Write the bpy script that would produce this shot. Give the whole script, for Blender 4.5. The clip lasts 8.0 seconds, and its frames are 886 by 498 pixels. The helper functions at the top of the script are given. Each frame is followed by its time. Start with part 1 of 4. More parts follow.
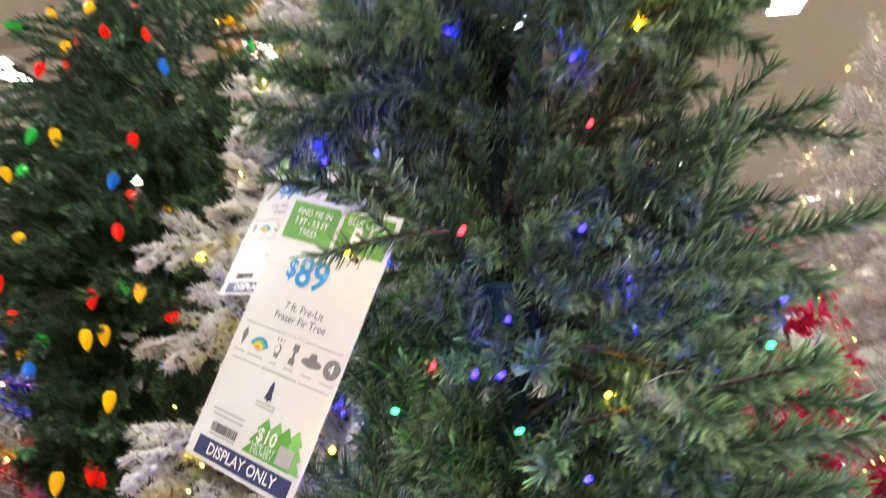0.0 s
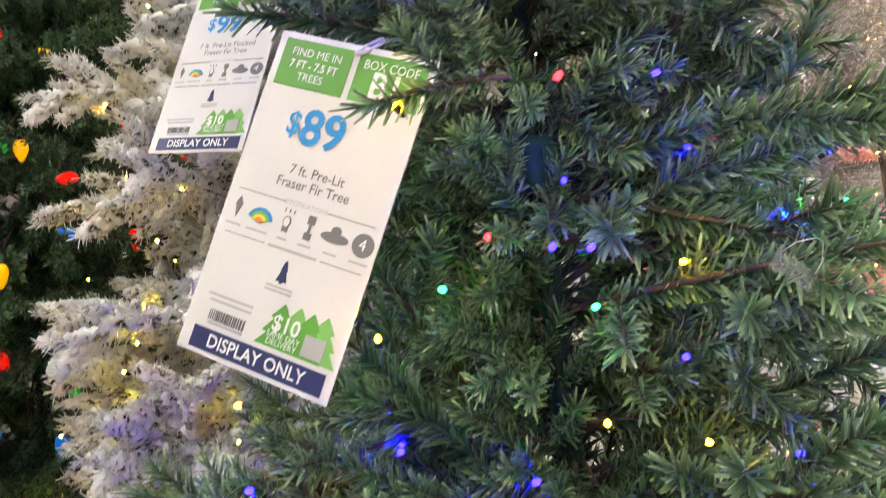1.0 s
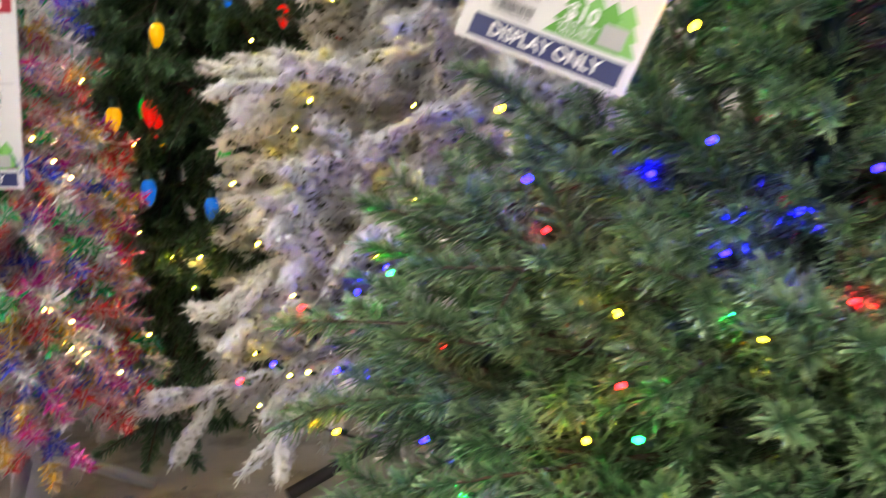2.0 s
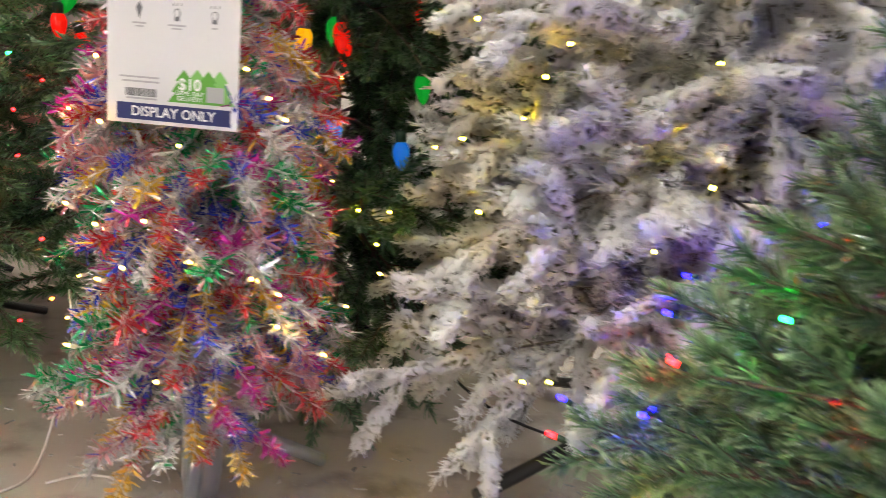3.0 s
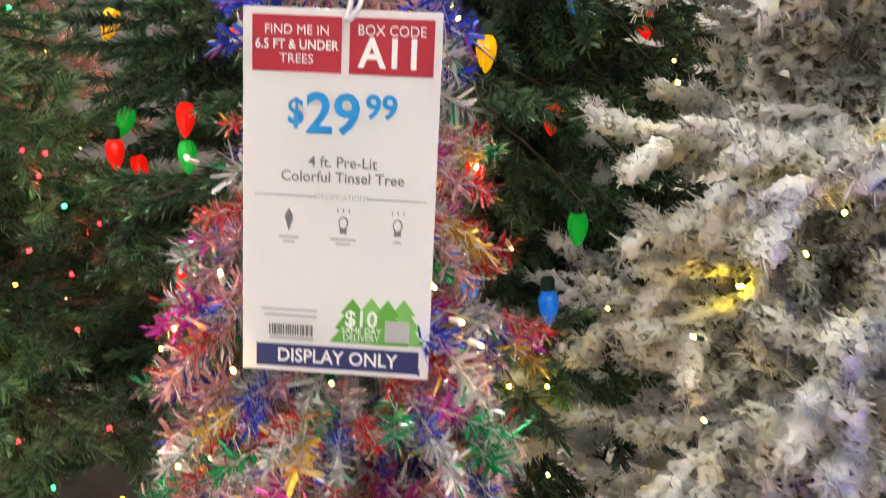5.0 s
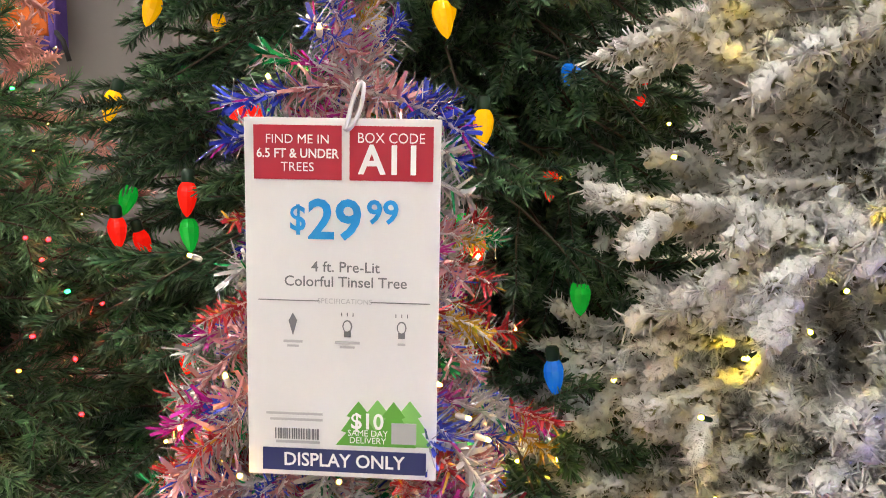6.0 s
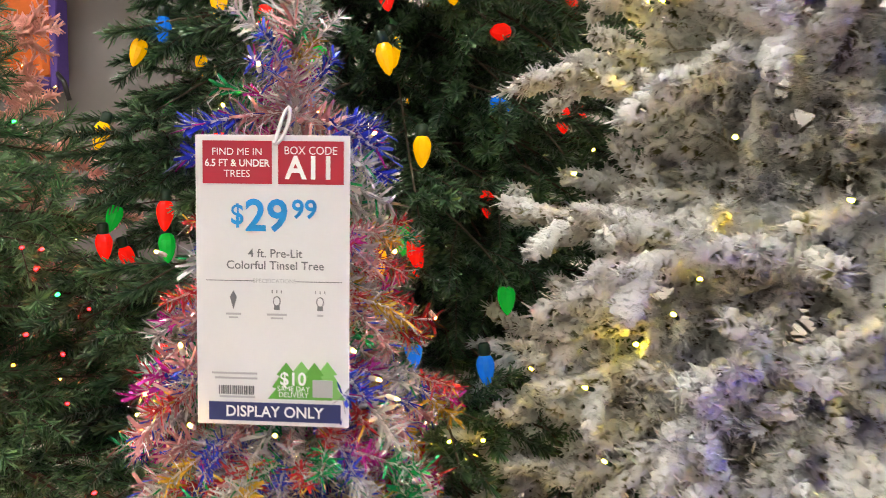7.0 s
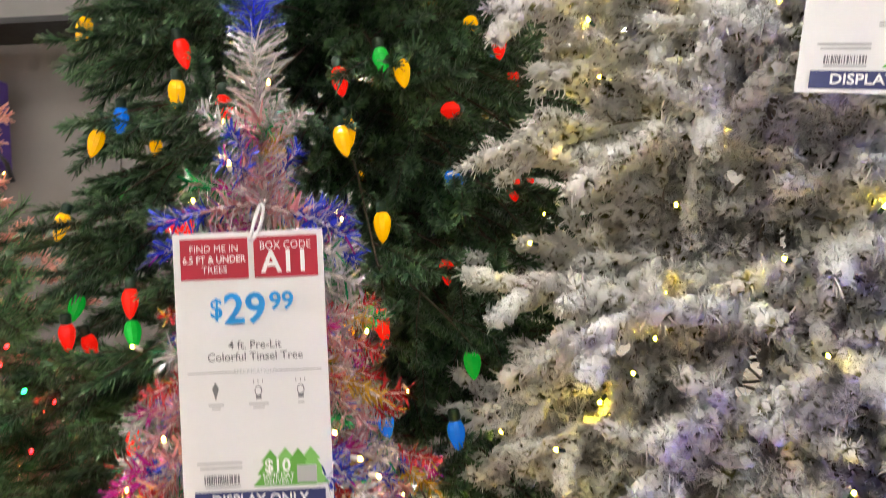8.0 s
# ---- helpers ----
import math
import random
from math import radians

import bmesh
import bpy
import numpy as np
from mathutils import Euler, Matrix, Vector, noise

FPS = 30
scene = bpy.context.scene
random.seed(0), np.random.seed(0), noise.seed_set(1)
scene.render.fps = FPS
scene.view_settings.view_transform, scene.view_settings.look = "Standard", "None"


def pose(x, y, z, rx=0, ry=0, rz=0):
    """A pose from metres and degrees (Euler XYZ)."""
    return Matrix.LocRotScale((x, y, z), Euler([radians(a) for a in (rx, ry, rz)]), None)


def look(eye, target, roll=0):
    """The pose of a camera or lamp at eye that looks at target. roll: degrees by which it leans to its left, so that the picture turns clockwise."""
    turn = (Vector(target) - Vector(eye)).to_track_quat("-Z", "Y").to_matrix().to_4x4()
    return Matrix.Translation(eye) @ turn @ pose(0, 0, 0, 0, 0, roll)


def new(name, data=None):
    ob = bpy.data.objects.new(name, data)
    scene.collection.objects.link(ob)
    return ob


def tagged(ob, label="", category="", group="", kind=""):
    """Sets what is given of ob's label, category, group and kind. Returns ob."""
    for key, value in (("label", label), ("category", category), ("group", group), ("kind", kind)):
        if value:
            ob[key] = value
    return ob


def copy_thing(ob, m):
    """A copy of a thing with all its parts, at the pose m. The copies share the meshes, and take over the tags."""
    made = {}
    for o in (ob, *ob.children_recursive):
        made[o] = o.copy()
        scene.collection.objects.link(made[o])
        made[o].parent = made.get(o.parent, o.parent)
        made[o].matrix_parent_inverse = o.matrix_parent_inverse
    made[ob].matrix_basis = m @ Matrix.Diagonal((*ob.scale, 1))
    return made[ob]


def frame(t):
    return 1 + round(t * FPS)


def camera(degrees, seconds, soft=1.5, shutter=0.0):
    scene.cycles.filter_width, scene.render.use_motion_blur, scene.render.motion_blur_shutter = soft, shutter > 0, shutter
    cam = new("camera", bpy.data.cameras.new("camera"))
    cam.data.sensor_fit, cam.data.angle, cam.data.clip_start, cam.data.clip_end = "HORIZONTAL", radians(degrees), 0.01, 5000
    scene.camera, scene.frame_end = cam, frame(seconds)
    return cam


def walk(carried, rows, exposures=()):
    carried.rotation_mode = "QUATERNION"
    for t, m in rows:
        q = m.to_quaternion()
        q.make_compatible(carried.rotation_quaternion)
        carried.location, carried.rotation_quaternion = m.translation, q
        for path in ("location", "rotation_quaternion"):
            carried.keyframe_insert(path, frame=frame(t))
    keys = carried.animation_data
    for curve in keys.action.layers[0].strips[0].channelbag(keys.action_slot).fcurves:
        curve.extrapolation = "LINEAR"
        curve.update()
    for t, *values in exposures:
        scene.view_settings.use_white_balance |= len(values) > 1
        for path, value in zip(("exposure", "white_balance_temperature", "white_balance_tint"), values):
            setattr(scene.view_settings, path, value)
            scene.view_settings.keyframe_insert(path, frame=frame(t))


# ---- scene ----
cam = camera(61.1, 8.0, soft=0.85, shutter=0.5)
PATH = [
    (0, (0.068, 0.076, 0.688), (-0.041, 1.985, 1.276), -3.2),
    (0.5, (-0.059, 0.172, 0.727), (0.047, 2.144, 1.043), -6.3),
    (0.9, (-0.083, 0.186, 0.737), (0.113, 2.167, 0.929), -6.5),
    (1, (-0.091, 0.185, 0.737), (0.114, 2.168, 0.9), -6.3),
    (1.5, (-0.179, 0.183, 0.676), (-0.034, 2.178, 0.697), -3.3),
    (2, (-0.296, 0.215, 0.602), (-0.247, 2.206, 0.423), -0.2),
    (2.2, (-0.336, 0.252, 0.595), (-0.334, 2.239, 0.366), 1.2),
    (3.3, (-0.641, 0.5, 0.662), (-0.781, 2.449, 0.236), 5.2),
    (3.5, (-0.666, 0.522, 0.656), (-0.807, 2.468, 0.215), 5.5),
    (4, (-0.718, 0.588, 0.683), (-0.86, 2.533, 0.237), 5.2),
    (4.5, (-0.795, 0.677, 0.76), (-0.92, 2.632, 0.355), 3.7),
    (5, (-0.842, 0.729, 0.816), (-0.965, 2.696, 0.473), 2.3),
    (5.2, (-0.848, 0.737, 0.835), (-0.975, 2.709, 0.523), 1.6),
    (6.3, (-0.841, 0.731, 0.871), (-0.971, 2.715, 0.65), 0.6),
    (6.5, (-0.82, 0.7, 0.866), (-0.954, 2.686, 0.67), 0.7),
    (7, (-0.741, 0.579, 0.839), (-0.871, 2.569, 0.694), 0.4),
    (7.5, (-0.717, 0.524, 0.829), (-0.825, 2.519, 0.738), -0.3),
    (8, (-0.759, 0.532, 0.873), (-0.755, 2.532, 0.864), -2.9),
]
walk(cam, [(t, look(eye, target, roll)) for t, eye, target, roll in PATH])

# ---------------------------------------------------------------- world and light
world = bpy.data.worlds.new("world")
scene.world = world
world.use_nodes = True
world.node_tree.nodes["Background"].inputs[0].default_value = (0.9, 0.95, 1.0, 1)
world.node_tree.nodes["Background"].inputs[1].default_value = 0.03
scene.view_settings.exposure = 0.0
PANEL_GLOW = 118.0
CEILING = 5.0


# ---------------------------------------------------------------- materials
def material(name):
    m = bpy.data.materials.new(name)
    m.use_nodes = True
    return m, m.node_tree.nodes, m.node_tree.links, m.node_tree.nodes["Principled BSDF"]


def blend(m_nodes, m_links, a, b, fac):
    mix = m_nodes.new("ShaderNodeMix")
    mix.data_type = "RGBA"
    for socket, value in ((mix.inputs[0], fac), (mix.inputs[6], a), (mix.inputs[7], b)):
        if isinstance(value, bpy.types.NodeSocket):
            m_links.new(value, socket)
        else:
            socket.default_value = value
    return mix.outputs[2]


def ramp_of(n, l, fac, low, high):
    r = n.new("ShaderNodeMapRange")
    r.inputs[1].default_value, r.inputs[2].default_value = low, high
    l.new(fac, r.inputs[0])
    return r.outputs[0]


def noise_of(n, l, scale, detail=4.0):
    c = n.new("ShaderNodeTexCoord")
    t = n.new("ShaderNodeTexNoise")
    t.inputs["Scale"].default_value, t.inputs["Detail"].default_value = scale, detail
    l.new(c.outputs["Object"], t.inputs["Vector"])
    return t.outputs["Fac"]


def bump_of(n, l, p, height, strength, distance=0.002):
    b = n.new("ShaderNodeBump")
    b.inputs["Strength"].default_value, b.inputs["Distance"].default_value = strength, distance
    l.new(height, b.inputs["Height"])
    l.new(b.outputs[0], p.inputs["Normal"])


def needle_material(name, dark, light, tip, rough=0.42, shine=0.5, through_light=0.12):
    """Plastic needles: each one its own tone, each branch a little off, paler towards the end, with tip highlights
    painted into that gradient.
    """
    m, n, l, p = material(name)
    g = n.new("ShaderNodeNewGeometry")
    info = n.new("ShaderNodeObjectInfo")
    a = n.new("ShaderNodeAttribute")
    a.attribute_name = "along"
    tone = blend(n, l, (*dark, 1), (*light, 1), g.outputs["Random Per Island"])
    tone = blend(n, l, tone, (*tip, 1), ramp_of(n, l, a.outputs["Fac"], 0.40, 1.25))
    hue = n.new("ShaderNodeHueSaturation")
    v = n.new("ShaderNodeMapRange")
    v.inputs[3].default_value, v.inputs[4].default_value = 0.72, 1.3
    l.new(info.outputs["Random"], v.inputs[0])
    l.new(v.outputs[0], hue.inputs["Value"])
    l.new(tone, hue.inputs["Color"])
    l.new(hue.outputs[0], p.inputs["Base Color"])
    p.inputs["Roughness"].default_value = rough
    p.inputs["Specular IOR Level"].default_value = shine
    if through_light:
        t = n.new("ShaderNodeBsdfTranslucent")
        l.new(hue.outputs[0], t.inputs["Color"])
        mix = n.new("ShaderNodeMixShader")
        mix.inputs[0].default_value = through_light
        l.new(p.outputs[0], mix.inputs[1])
        l.new(t.outputs[0], mix.inputs[2])
        l.new(mix.outputs[0], n["Material Output"].inputs[0])
    return m


def flock_material(name, snow_a, snow_b, bare_a, bare_b, cover=0.0):
    """White flock that coats the ends of the needles and leaves them olive near the twig."""
    m, n, l, p = material(name)
    g = n.new("ShaderNodeNewGeometry")
    a = n.new("ShaderNodeAttribute")
    a.attribute_name = "along"
    bare = blend(n, l, (*bare_a, 1), (*bare_b, 1), g.outputs["Random Per Island"])
    snow = blend(n, l, (*snow_a, 1), (*snow_b, 1), noise_of(n, l, 60.0))
    add = n.new("ShaderNodeMath")
    add.operation = "ADD"
    l.new(a.outputs["Fac"], add.inputs[0])
    spread = n.new("ShaderNodeMath")
    spread.operation = "MULTIPLY_ADD"
    l.new(noise_of(n, l, 34.0), spread.inputs[0])
    spread.inputs[1].default_value, spread.inputs[2].default_value = 1.7, -0.85 + cover
    l.new(spread.outputs[0], add.inputs[1])
    l.new(blend(n, l, bare, snow, ramp_of(n, l, add.outputs[0], 0.10, 0.50)), p.inputs["Base Color"])
    p.inputs["Roughness"].default_value = 0.95
    p.inputs["Specular IOR Level"].default_value = 0.1
    bump_of(n, l, p, noise_of(n, l, 420.0), 0.9, 0.003)
    return m


def foil_material(name, colour, rough=0.27):
    m, n, l, p = material(name)
    g = n.new("ShaderNodeNewGeometry")
    dim = tuple(0.7 * c for c in colour)
    l.new(blend(n, l, (*dim, 1), (*colour, 1), g.outputs["Random Per Island"]), p.inputs["Base Color"])
    p.inputs["Metallic"].default_value = 0.62
    p.inputs["Roughness"].default_value = rough
    return m


def plain_material(name, colour, rough=0.5, metal=0.0, grain=0.15, scale=40.0, bump=0.15):
    m, n, l, p = material(name)
    other = tuple(c * (1 - grain) for c in colour)
    fac = noise_of(n, l, scale)
    l.new(blend(n, l, (*colour, 1), (*other, 1), fac), p.inputs["Base Color"])
    r = n.new("ShaderNodeMapRange")
    r.inputs[3].default_value, r.inputs[4].default_value = max(0.03, rough - 0.08), min(1, rough + 0.1)
    l.new(fac, r.inputs[0])
    l.new(r.outputs[0], p.inputs["Roughness"])
    p.inputs["Metallic"].default_value = metal
    if bump:
        bump_of(n, l, p, noise_of(n, l, scale * 6), bump, 0.001)
    return m


def print_material(name, colour, rough=0.28):
    m, n, l, p = material(name)
    p.inputs["Base Color"].default_value = (*colour, 1)
    p.inputs["Roughness"].default_value = rough
    return m


def glow_material(name, colour, strength, body=None):
    m, n, l, p = material(name)
    p.inputs["Base Color"].default_value = (*(body or colour), 1)
    p.inputs["Roughness"].default_value = 0.18
    p.inputs["Emission Color"].default_value = (*colour, 1)
    p.inputs["Emission Strength"].default_value = strength
    return m


def concrete_material():
    m, n, l, p = material("polished_concrete")
    big, mid, fine = noise_of(n, l, 1.3, 6), noise_of(n, l, 9.0, 8), noise_of(n, l, 160.0, 3)
    base = blend(n, l, (0.30, 0.255, 0.21, 1), (0.48, 0.42, 0.35, 1), ramp_of(n, l, big, 0.3, 0.7))
    base = blend(n, l, base, (0.15, 0.125, 0.10, 1), ramp_of(n, l, mid, 0.52, 0.75))
    base = blend(n, l, base, (0.52, 0.48, 0.42, 1), ramp_of(n, l, fine, 0.66, 0.75))
    l.new(base, p.inputs["Base Color"])
    r = n.new("ShaderNodeMapRange")
    r.inputs[3].default_value, r.inputs[4].default_value = 0.22, 0.55
    l.new(mid, r.inputs[0])
    l.new(r.outputs[0], p.inputs["Roughness"])
    bump_of(n, l, p, fine, 0.08, 0.001)
    return m


# Pale ends and darkened bases also put highlights and inner shade into the colour.
FIR = needle_material("fir_needles", (0.026, 0.072, 0.036), (0.090, 0.195, 0.082), (0.34, 0.50, 0.24), 0.28, 0.7, 0.0)
SPRUCE = needle_material("spruce_needles", (0.017, 0.050, 0.025), (0.052, 0.125, 0.060), (0.17, 0.30, 0.145), 0.32, 0.5, 0.0)
PINE = needle_material("pine_needles", (0.016, 0.055, 0.022), (0.120, 0.255, 0.105), (0.22, 0.36, 0.16), 0.36, 0.5, 0.0)
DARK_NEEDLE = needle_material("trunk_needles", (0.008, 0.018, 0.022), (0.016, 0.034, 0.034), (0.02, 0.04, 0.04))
FLOCK = flock_material("white_flock", (0.70, 0.698, 0.675), (0.87, 0.868, 0.845), (0.050, 0.055, 0.028), (0.20, 0.19, 0.085), 0.12)
PEACH = flock_material("peach_flock", (0.88, 0.42, 0.36), (0.92, 0.55, 0.48), (0.55, 0.30, 0.20), (0.62, 0.36, 0.26), 0.2)
HOT_PINK = flock_material("hot_pink_flock", (0.78, 0.022, 0.13), (0.85, 0.04, 0.18), (0.55, 0.012, 0.09), (0.62, 0.02, 0.11), 0.3)
SILVER = foil_material("silver_foil", (0.86, 0.82, 0.80))
FOILS = [
    foil_material("silver_tinsel", (0.92, 0.90, 0.90)),
    foil_material("red_tinsel", (0.82, 0.09, 0.11)),
    foil_material("blue_tinsel", (0.09, 0.14, 0.85)),
    foil_material("green_tinsel", (0.03, 0.45, 0.16)),
    foil_material("gold_tinsel", (0.95, 0.62, 0.08)),
    foil_material("magenta_tinsel", (0.75, 0.06, 0.50)),
    foil_material("rose_tinsel", (0.95, 0.50, 0.52)),
]
GOLD_FOILS = [FOILS[4]]
SILVER_FOILS = [SILVER]
BARK = plain_material("brown_stem_wire", (0.09, 0.065, 0.045), 0.7)
GREEN_POLE = plain_material("dark_green_pole", (0.012, 0.035, 0.032), 0.4)
GREEN_PLASTIC = plain_material("teal_green_plastic", (0.010, 0.070, 0.075), 0.35)
FLOCK_STEM = plain_material("frosted_stem", (0.40, 0.36, 0.29), 0.9, grain=0.5, scale=120.0)
CLEAR_STEM = plain_material("silver_wire_stem", (0.55, 0.52, 0.50), 0.35, 0.8)
BLACK_METAL = plain_material("black_painted_steel", (0.015, 0.015, 0.017), 0.3)
GREY_PLASTIC = plain_material("grey_plastic", (0.30, 0.31, 0.33), 0.4)
CONCRETE = concrete_material()
WALL_PAINT = plain_material("wall_paint", (0.46, 0.44, 0.41), 0.8, grain=0.1, scale=3.0)
CEILING_PAINT = plain_material("ceiling_paint", (0.55, 0.50, 0.44), 0.85, grain=0.12, scale=2.0)
PANEL_GREY = plain_material("grey_shelf_panel", (0.22, 0.205, 0.195), 0.6, grain=0.12, scale=5.0)
WHITE_STEEL = plain_material("white_coated_steel", (0.78, 0.77, 0.78), 0.35, grain=0.06)
BLACK_TRIM = plain_material("black_trim", (0.02, 0.02, 0.022), 0.5)
CARD_WHITE = print_material("glossy_white_card", (0.73, 0.725, 0.73), 0.24)
INK_RED = print_material("red_ink", (0.42, 0.022, 0.045))
INK_GREEN = print_material("green_ink", (0.11, 0.36, 0.045))
INK_LIME = print_material("light_green_ink", (0.20, 0.50, 0.12))
INK_NAVY = print_material("navy_ink", (0.018, 0.026, 0.12))
INK_BLUE = print_material("blue_ink", (0.015, 0.27, 0.66))
INK_GREY = print_material("grey_ink", (0.16, 0.16, 0.17))
INK_PALE = print_material("pale_grey_ink", (0.42, 0.42, 0.43))
INK_ORANGE = print_material("orange_ink", (0.85, 0.22, 0.03))
INK_YELLOW = print_material("yellow_ink", (0.85, 0.62, 0.05))
INK_WHITE = print_material("white_ink", (0.86, 0.86, 0.86))
TAG_CLEAR, _n, _l, _p = material("clear_film")
_p.inputs["Base Color"].default_value = (0.9, 0.92, 0.92, 1)
_p.inputs["Roughness"].default_value = 0.12
_p.inputs["Alpha"].default_value = 0.10
TIE = plain_material("clear_nylon_tie", (0.62, 0.62, 0.64), 0.3)
GREEN_WIRE = plain_material("green_cord", (0.010, 0.040, 0.020), 0.4)
WHITE_WIRE = plain_material("white_cord", (0.60, 0.55, 0.50), 0.45)
ORANGE_CLOTH = plain_material("orange_cloth", (0.75, 0.16, 0.015), 0.7)
PURPLE_CLOTH = plain_material("purple_cloth", (0.10, 0.05, 0.30), 0.7)
MINI = {
    "B": glow_material("blue_led", (0.0006, 0.0003, 1.0), 680.0),
    "R": glow_material("red_led", (1.0, 0.0010, 0.0015), 230.0),
    "G": glow_material("green_led", (0.0012, 1.0, 0.05), 300.0),
    "Y": glow_material("amber_led", (1.0, 0.44, 0.0022), 300.0),
    "O": glow_material("orange_led", (1.0, 0.16, 0.006), 90.0),
    "W": glow_material("warm_white_led", (1.0, 0.64, 0.02), 320.0),
    "I": glow_material("warm_mini_bulb", (1.0, 0.45, 0.03), 190.0),
}
LARGE = {
    "Y": glow_material("yellow_bulb", (1.0, 0.46, 0.0), 0.55, (0.80, 0.42, 0.005)),
    "R": glow_material("red_bulb", (1.0, 0.010, 0.004), 0.55, (0.70, 0.015, 0.008)),
    "G": glow_material("green_bulb", (0.005, 0.50, 0.04), 0.35, (0.01, 0.36, 0.04)),
    "B": glow_material("blue_bulb", (0.01, 0.20, 0.85), 0.40, (0.01, 0.14, 0.55)),
}
PANEL_LIGHT = glow_material("ceiling_diffuser", (1.0, 0.97, 0.92), PANEL_GLOW)


# ---------------------------------------------------------------- building helpers
def part(name, data, mat, parent, label="", place=None):
    """Links a bmesh or a mesh as one object under parent."""
    if isinstance(data, bmesh.types.BMesh):
        mesh = bpy.data.meshes.new(name)
        data.to_mesh(mesh)
        data.free()
    else:
        mesh = data
    if mat is not None and not mesh.materials:
        mesh.materials.append(mat)
    ob = new(name, mesh)
    ob.parent = parent
    if place is not None:
        ob.matrix_basis = place
    return tagged(ob, label)


def thing(name, label, category, place, group="", kind=""):
    ob = new(name)
    ob.empty_display_size = 0.1
    ob.matrix_basis = place
    return tagged(ob, label, category, group, kind)


def box(bm, lo, hi, bevel=0.0):
    m = Matrix.Translation([(a + b) / 2 for a, b in zip(lo, hi)]) @ Matrix.Diagonal([*(b - a for a, b in zip(lo, hi)), 1])
    made = bmesh.ops.create_cube(bm, size=1, matrix=m)
    if bevel:
        edges = {e for v in made["verts"] for e in v.link_edges}
        bmesh.ops.bevel(bm, geom=list(edges), offset=bevel, segments=2, affect="EDGES", profile=0.5)
    return bm


def tube(bm, points, radii, sides=8, caps=True):
    """A round bar along a line of points."""
    rings = []
    pts = [Vector(p) for p in points]
    side = None
    for i, p in enumerate(pts):
        d = (pts[min(i + 1, len(pts) - 1)] - pts[max(i - 1, 0)]).normalized()
        if side is None:
            side = d.orthogonal().normalized()
        side = (side - d * side.dot(d)).normalized()
        other = d.cross(side)
        r = radii[i] if isinstance(radii, (list, tuple)) else radii
        rings.append([bm.verts.new(p + (side * math.cos(a) + other * math.sin(a)) * r) for a in (2 * math.pi * k / sides for k in range(sides))])
    for a, b in zip(rings, rings[1:]):
        for k in range(sides):
            f = bm.faces.new((a[k], a[(k + 1) % sides], b[(k + 1) % sides], b[k]))
            f.smooth = True
    if caps:
        bm.faces.new(rings[0][::-1])
        bm.faces.new(rings[-1])
    return bm


def lathe(bm, profile, sides=12):
    """A turned body round z from (radius, height) pairs."""
    rings = [[bm.verts.new((r * math.cos(2 * math.pi * k / sides), r * math.sin(2 * math.pi * k / sides), z)) for k in range(sides)] for r, z in profile]
    for a, b in zip(rings, rings[1:]):
        for k in range(sides):
            bm.faces.new((a[k], a[(k + 1) % sides], b[(k + 1) % sides], b[k])).smooth = True
    bm.faces.new(rings[0][::-1])
    bm.faces.new(rings[-1])
    return bm


# ---------------------------------------------------------------- branches
def unit(v):
    return v / np.maximum(np.linalg.norm(v, axis=-1, keepdims=True), 1e-9)


